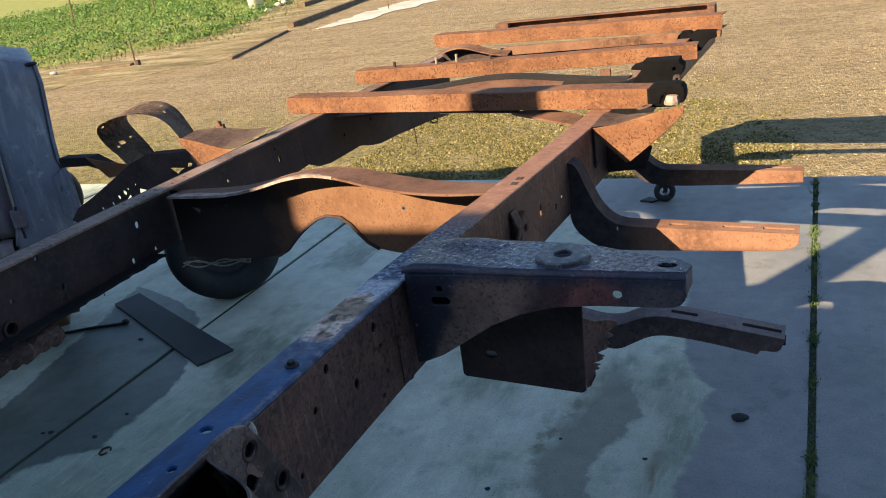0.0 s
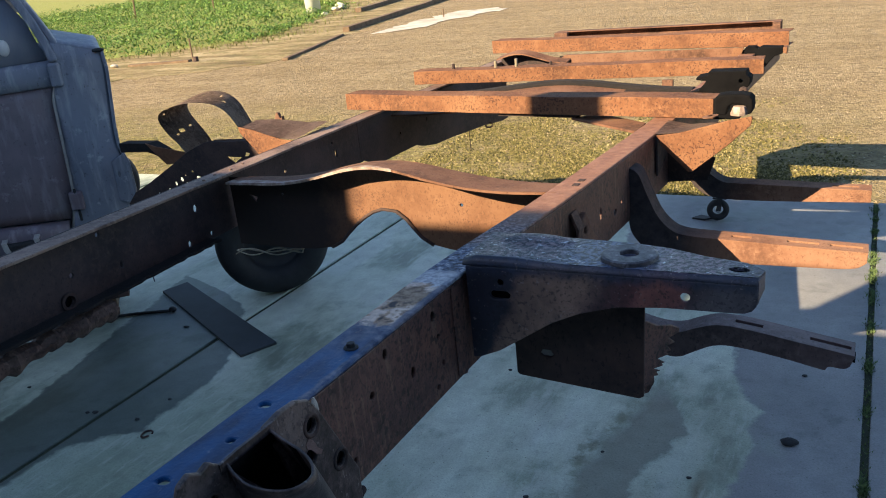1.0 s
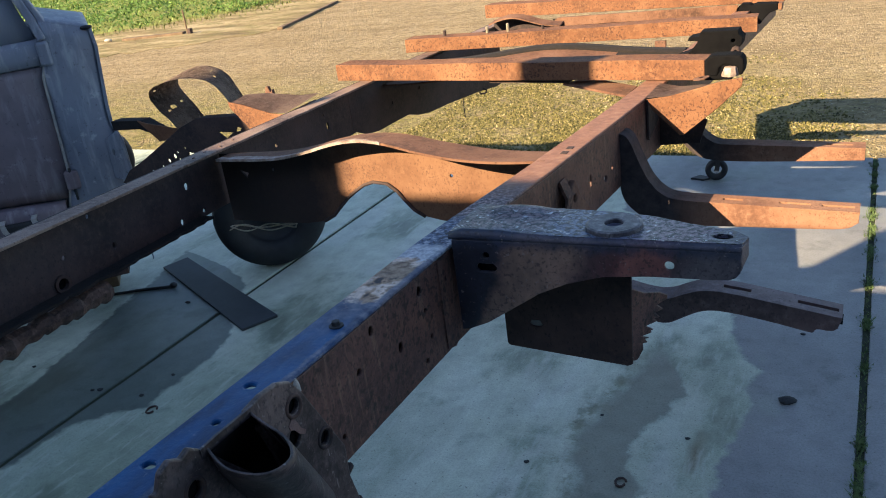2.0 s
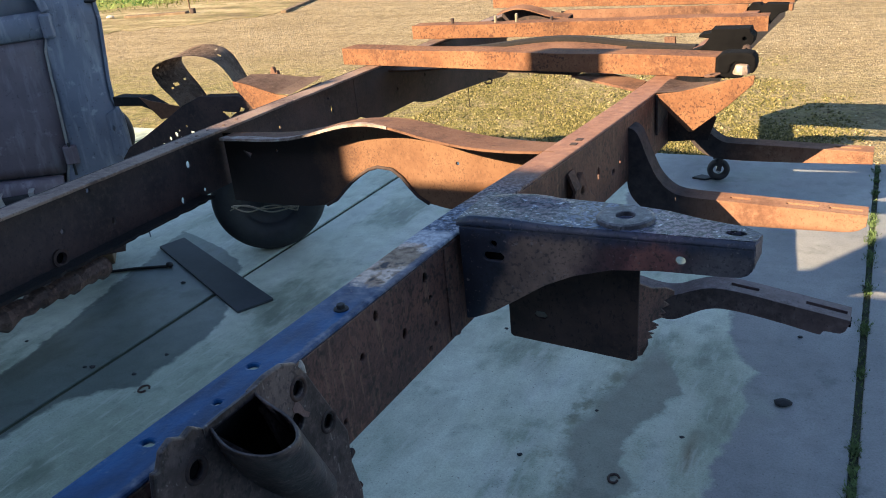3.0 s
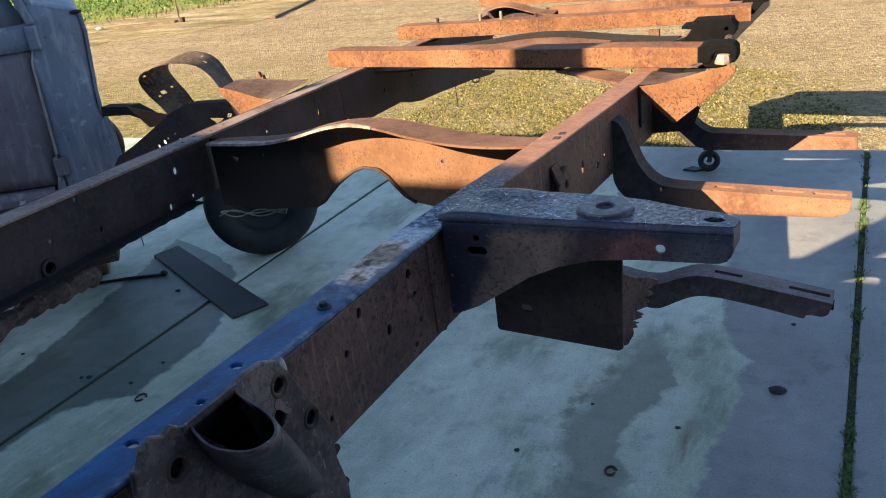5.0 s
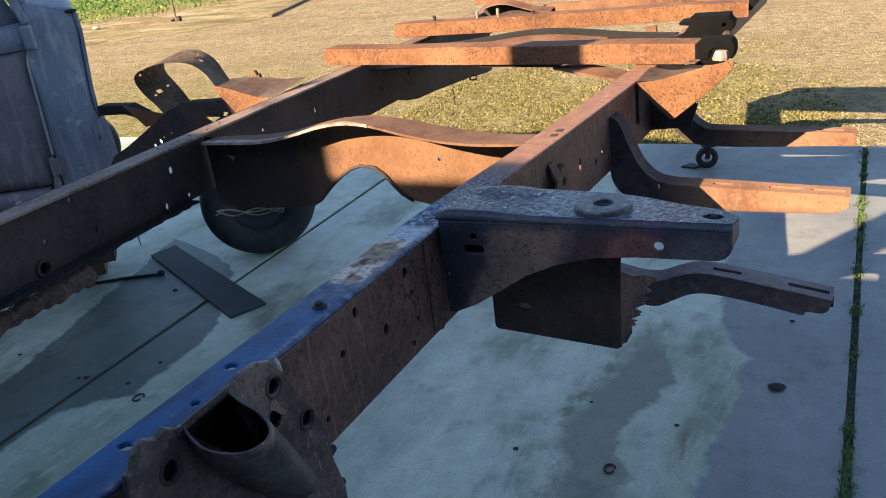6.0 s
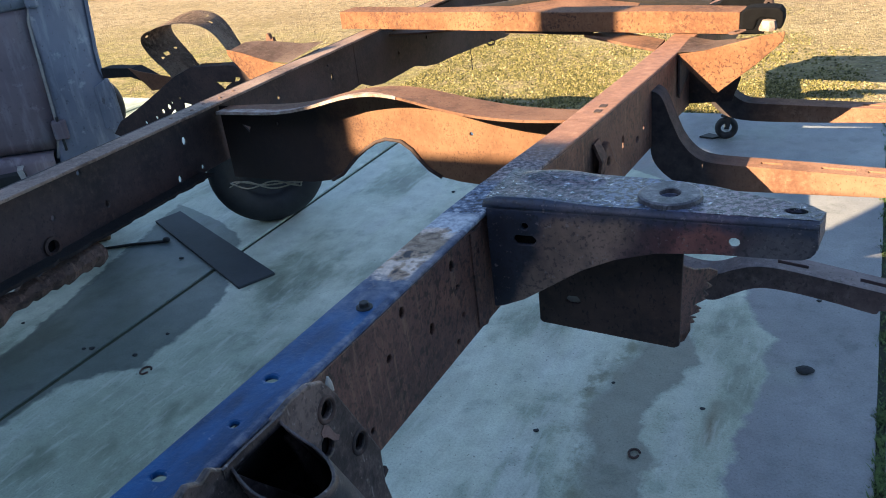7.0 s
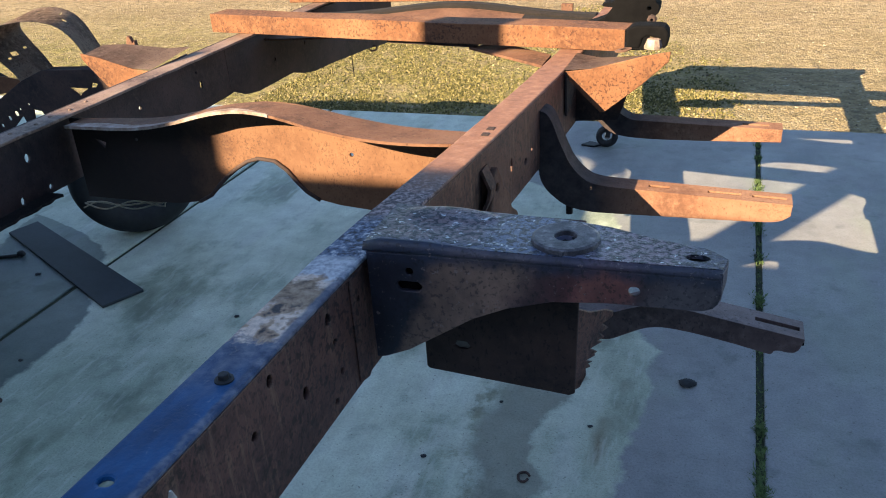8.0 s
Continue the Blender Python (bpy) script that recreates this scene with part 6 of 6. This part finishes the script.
for u in (-0.85, -0.1):
    for v in (0.68,):
        bm = bmesh.new()
        box(bm, u - 0.08, u + 0.08, v - 0.08, v + 0.08, 0.0, 0.2495)
        bmesh.ops.transform(bm, matrix=CAB, verts=bm.verts)
        tagged(part("timber_block", bm, M["timber"], bevel=0.006), "weathered timber block under the cab", "block", "blocks under the cab")

# ---- yard beyond ----
def patch(name, pts, z, material, label, category, seed, rough=0.25, kind="structure"):
    """A flat patch of ground with an uneven edge."""
    rr = random.Random(seed)
    loop = []
    for i, (x, y) in enumerate(pts):
        x2, y2 = pts[(i + 1) % len(pts)]
        n = max(2, int(math.hypot(x2 - x, y2 - y) / 0.3))
        n = min(n, 60)
        loop += [(x + (x2 - x) * k / n + rr.uniform(-rough, rough), y + (y2 - y) * k / n + rr.uniform(-rough, rough)) for k in range(n)]
    bm = bmesh.new()
    plate(bm, loop, lambda u, v, w: (u, v, z + w), 0.004)
    return tagged(part(name, bm, material), label, category, kind=kind)


patch("ground_dirt", [(-30, 6.5), (-11.5, 10.3), (-9.6, 11.2), (-8.3, 12.3), (-9.4, 15.8), (-10.0, 18), (-11.8, 26.4), (-15.5, 34), (-34, 52), (-60, 40)], -0.009, M["dirt"], "bare brown earth strip beside the yard", "earth", 1, 0.22)
patch("ground_grass", [(-17, 12.2), (-13.4, 14.0), (-12.3, 15.6), (-12.2, 17), (-14.1, 22), (-16.2, 26), (-20, 33), (-32, 60), (-90, 150), (-200, 150), (-200, 20), (-40, 11)], -0.003, M["field"], "rough green grass field", "grass", 2, 0.3)
patch("road", [(-11.7, 26.2), (-6.4, 24.4), (4, 22.6), (30, 20), (80, 20), (80, 60), (-16, 60)], -0.006, M["pad_grey"], "pale grey concrete drive", "drive", 3, 0.08)
patch("pavement_pad", [(-8.65, 15.9), (-8.1, 16.1), (-7.95, 17.2), (-7.75, 18.4), (-7.45, 19.8), (-7.75, 20.3), (-8.9, 19.9), (-8.75, 18.6), (-8.95, 17.4)], -0.003, M["pad"], "pale patch in the gravel", "paving", 4, 0.2)


def timber(a, b, w, h, label):
    a, b = Vector((*a, 0)), Vector((*b, 0))
    d = (b - a).normalized()
    s = Vector((-d.y, d.x, 0)) * w / 2
    rr = random.Random(int(abs(a.x) * 100))
    bm = bmesh.new()
    rows = []
    for k in range(13):
        p = a + (b - a) * k / 12 + s * rr.uniform(-0.2, 0.2)
        z = h * rr.uniform(0.9, 1.05)
        rows.append([bm.verts.new(q) for q in (p - s, p + s, p + s + Vector((0, 0, z)), p - s + Vector((0, 0, z)))])
    for r0, r1 in zip(rows, rows[1:]):
        for i in range(4):
            bm.faces.new((r0[i], r0[(i + 1) % 4], r1[(i + 1) % 4], r1[i]))
    bm.faces.new(rows[0])
    bm.faces.new(rows[-1][::-1])
    ob = tagged(part("timber_edging", bm, M["timber"], bevel=0.01), label, "timber", "timbers edging the yard")
    ob.location.z = -0.014
    return ob


timber((-8.35, 12.3), (-9.5, 15.8), 0.10, 0.045, "weathered timber lying along the gravel's edge")
timber((-9.85, 16.5), (-11.8, 26.3), 0.16, 0.12, "long weathered sleeper edging the gravel")
timber((-13.0, 22.0), (-15.4, 32.5), 0.2, 0.13, "long weathered sleeper edging the bare earth")
timber((-12.0, 12.3), (-10.8, 12.65), 0.16, 0.05, "short pale plank half sunk in the earth")
for k, (x, y, h) in enumerate(((-10.7, 12.62, 0.42), (-24.5, 24.5, 1.5), (-21.5, 25.5, 1.5), (-18.5, 30, 1.6), (-8.45, 18.5, 0.2))):
    bm = bmesh.new()
    rows = lathe(bm, [(0.015 + 0.017 * (h > 1), 0.0), (0.014 + 0.014 * (h > 1), h), (0.007, h + 0.01)], lambda a, b, hh: (x + a + 0.06 * hh * (k % 2), y + b, -0.012 + hh), 8)
    bm.faces.new(rows[-1])
    tagged(part("stake", bm, M["timber"]), "thin upright wooden stake in the ground", "stake", "stakes in the yard")
bm = bmesh.new()
box(bm, -10.665, -10.59, 12.58, 12.65, -0.012, 0.085)
tagged(part("block", bm, M["rust_dark"], bevel=0.01), "small dark block beside a stake", "block")
bucket = thing("bucket", "white plastic tub at the edge of the weeds", "tub")
bm = bmesh.new()
rows = lathe(bm, [(0.22, 0.0), (0.25, 0.45), (0.265, 0.46), (0.265, 0.5), (0.24, 0.5), (0.21, 0.03)], lambda x, y, h: (-15.2 + x, 22.9 + y, -0.012 + h), 22)
bm.faces.new(rows[0][::-1])
bm.faces.new(rows[-1])
part("shell", bm, M["white"], bucket, smooth=True)
for k, (x, y, r) in enumerate(((-15.3, 24.6, 0.12), (-14.9, 24.0, 0.09), (-14.6, 23.2, 0.1), (-12.3, 12.2, 0.06), (-13.9, 21.6, 0.09), (-15.9, 25.4, 0.11))):
    pebble(x, y, r, "pad", "rubble", "pale lump of rubble on the earth", "rubble", 60 + k, 0.6)["group"] = "rubble beside the weeds"

# broad-leaved weeds
rng = random.Random(11)
verts, faces = [], []
poly_edge = ((-17.5, 12.2), (-13.4, 14.0), (-12.1, 15.6), (-12.0, 17), (-13.9, 22), (-16.0, 26), (-20.5, 34), (-30.0, 52))


def depth_in(x, y):
    """How far inside the bank of weeds a place lies."""
    for (x0, y0), (x1, y1) in zip(poly_edge, poly_edge[1:]):
        if y0 <= y < y1:
            return x0 + (x1 - x0) * (y - y0) / (y1 - y0) - x
    return -1.0


made = 0
while made < 150000:
    y = 12.2 + 40 * rng.random() ** 1.8
    x = -12 - 30 * rng.random() ** 1.3
    d = depth_in(x, y) + 0.9 * noise.noise(Vector((x * 0.9, y * 0.9, 2)))
    if d < 0:
        continue
    lump = noise.noise(Vector((x * 0.55, y * 0.55, 0))) + 0.6 * noise.noise(Vector((x * 1.7, y * 1.7, 7)))
    if lump < -0.35 and rng.random() < 0.7:
        continue
    tall = (0.12 + 0.55 * max(0, lump + 0.25)) * min(1, 0.3 + 0.5 * d)
    h = tall * rng.random() ** 0.7
    a, tilt = rng.uniform(0, 6.28), rng.uniform(0.1, 1.1)
    r = rng.uniform(0.016, 0.05) * (1 + 0.03 * max(0, y - 18))
    u = Vector((math.cos(a), math.sin(a), tilt)).normalized() * r
    v = Vector((-math.sin(a), math.cos(a), rng.uniform(-0.3, 0.3))).normalized() * r * 0.45
    c = Vector((x, y, h + 0.01))
    n = len(verts)
    verts += [c - u, c + v, c + u, c - v]
    faces.append((n, n + 1, n + 2, n + 3))
    made += 1
dry_verts, dry_faces = [], []
for k in range(2400):
    (ax0, ay0), (ax1, ay1) = rng.choice(list(zip(poly_edge, poly_edge[1:])))
    f = rng.random()
    x = ax0 + (ax1 - ax0) * f + rng.gauss(0.25, 0.6)
    y = ay0 + (ay1 - ay0) * f + rng.gauss(-0.1, 0.3)
    a, h = rng.uniform(0, 6.28), rng.uniform(0.02, 0.08)
    n = len(dry_verts)
    dry_verts += [(x - 0.012 * math.sin(a), y + 0.012 * math.cos(a), -0.01), (x + 0.012 * math.sin(a), y - 0.012 * math.cos(a), -0.01), (x + 0.7 * h * math.cos(a), y + 0.7 * h * math.sin(a), h)]
    dry_faces.append((n, n + 1, n + 2))
me = bpy.data.meshes.new("dry_grass")
me.from_pydata(dry_verts, [], dry_faces)
me.materials.append(M["straw"])
tagged(new("dry_grass", me), "pale dry grass along the edge of the weeds", "grass", kind="stuff")
me = bpy.data.meshes.new("weeds")
me.from_pydata([tuple(v) for v in verts], [], faces)
me.materials.append(M["leaf"])
tagged(new("weeds", me), "dense bank of bright green broad-leaved weeds", "weeds", kind="stuff")

# loose stones in the gravel near the slab
rng = random.Random(17)
verts, faces = [], []
for k in range(6000):
    y = 5.68 + 5.0 * rng.random() ** 1.6
    x = rng.uniform(-5.2, 2.4)
    r = rng.uniform(0.003, 0.008) * (1.6 if rng.random() < 0.04 else 1)
    a = rng.uniform(0, 6.28)
    n = len(verts)
    for j in range(4):
        q = a + j * 1.5708
        verts.append((x + r * 1.2 * math.cos(q) * rng.uniform(0.8, 1.2), y + r * math.sin(q) * rng.uniform(0.8, 1.2), -0.013))
    for j in range(4):
        q = a + j * 1.5708 + 0.4
        verts.append((x + 0.7 * r * math.cos(q), y + 0.7 * r * math.sin(q), -0.012 + r * rng.uniform(0.5, 1.0)))
    faces.append((n + 4, n + 5, n + 6, n + 7))
    for j in range(4):
        faces.append((n + j, n + (j + 1) % 4, n + 4 + (j + 1) % 4, n + 4 + j))
me = bpy.data.meshes.new("gravel_stones")
me.from_pydata(verts, [], faces)
me.materials.append(M["stones"])
tagged(new("gravel_stones", me), "loose pale stones on the gravel yard", "gravel", kind="stuff")

# low moss and dry tufts in the gravel
rng = random.Random(23)
verts, faces = [], []
while len(faces) < 48000:
    y = 5.67 + 3.6 * rng.random() ** 1.5
    x = rng.uniform(-2.6, 1.0)
    thick = noise.noise(Vector((x * 1.7, y * 1.7, 3))) + 0.45 - 0.30 * max(0, y - 7.0) - 0.9 * max(0, x + 0.2)
    if rng.random() > thick:
        continue
    r, h, a = rng.uniform(0.005, 0.015), rng.uniform(0.003, 0.015), rng.uniform(0, 6.28)
    n = len(verts)
    verts += [(x + r * math.cos(a + q), y + r * math.sin(a + q), -0.0125) for q in (0.0, 2.1, 4.2)]
    verts.append((x + rng.uniform(-0.5, 0.5) * r, y + rng.uniform(-0.5, 0.5) * r, -0.012 + h))
    faces += [(n, n + 1, n + 3), (n + 1, n + 2, n + 3), (n + 2, n, n + 3)]
me = bpy.data.meshes.new("moss_tufts")
me.from_pydata(verts, [], faces)
me.materials.append(M["tufts"])
tagged(new("moss_tufts", me), "low olive moss and dry tufts in the gravel", "moss", kind="stuff")

# ---- unseen shed behind, outlined to shape the sunlight ----
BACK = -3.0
shed = thing("shed", "unseen sheet-metal shed with a gable and a flue pipe, shaping the sunlight", "shed", kind="structure")
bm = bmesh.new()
# holes added so the sun reaches the hoop strap and a slab patch
hoop_sun_gap = [(-5.355, 4.535), (-5.25, 4.45), (-5.19, 4.48), (-5.063, 4.50), (-4.97, 4.488), (-5.03, 4.543), (-5.10, 4.576), (-5.15, 4.590), (-5.23, 4.603), (-5.32, 4.580)]
slab_sun_gap = [(-4.85, 4.425), (-4.77, 4.425), (-4.825, 4.49)]
plate(bm, [(-26, 0), (16, 0), (16, 4.01), (-3.797, 4.01), (-3.80, 4.15), (-4.13, 4.09), (-4.354, 4.09), (-4.444, 4.075), (-4.613, 4.22), (-4.685, 4.405), (-4.76, 4.455), (-4.86, 4.557), (-4.94, 4.622), (-5.04, 4.70), (-5.14, 4.79), (-5.30, 4.90), (-5.5, 4.945), (-5.8, 4.98), (-6.49, 5.06), (-7.39, 5.06), (-10.15, 4.45), (-26, 4.3)], lambda u, v, w: (u, BACK - w, v), 0.01, [hoop_sun_gap, slab_sun_gap])
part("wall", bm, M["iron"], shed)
bm = bmesh.new()
lathe(bm, [(0.103, 0.0), (0.103, 0.85), (0.098, 0.85), (0.098, 0.0)], lambda x, y, h: (-4.008 + x, BACK - 0.2 + y, 3.84 + h), 20)
part("flue_pipe", bm, M["iron"], shed, smooth=True)
bm = bmesh.new()
box(bm, -26, 16, BACK - 4.0, BACK - 0.085, 3.84, 3.92)
part("roof", bm, M["iron"], shed)
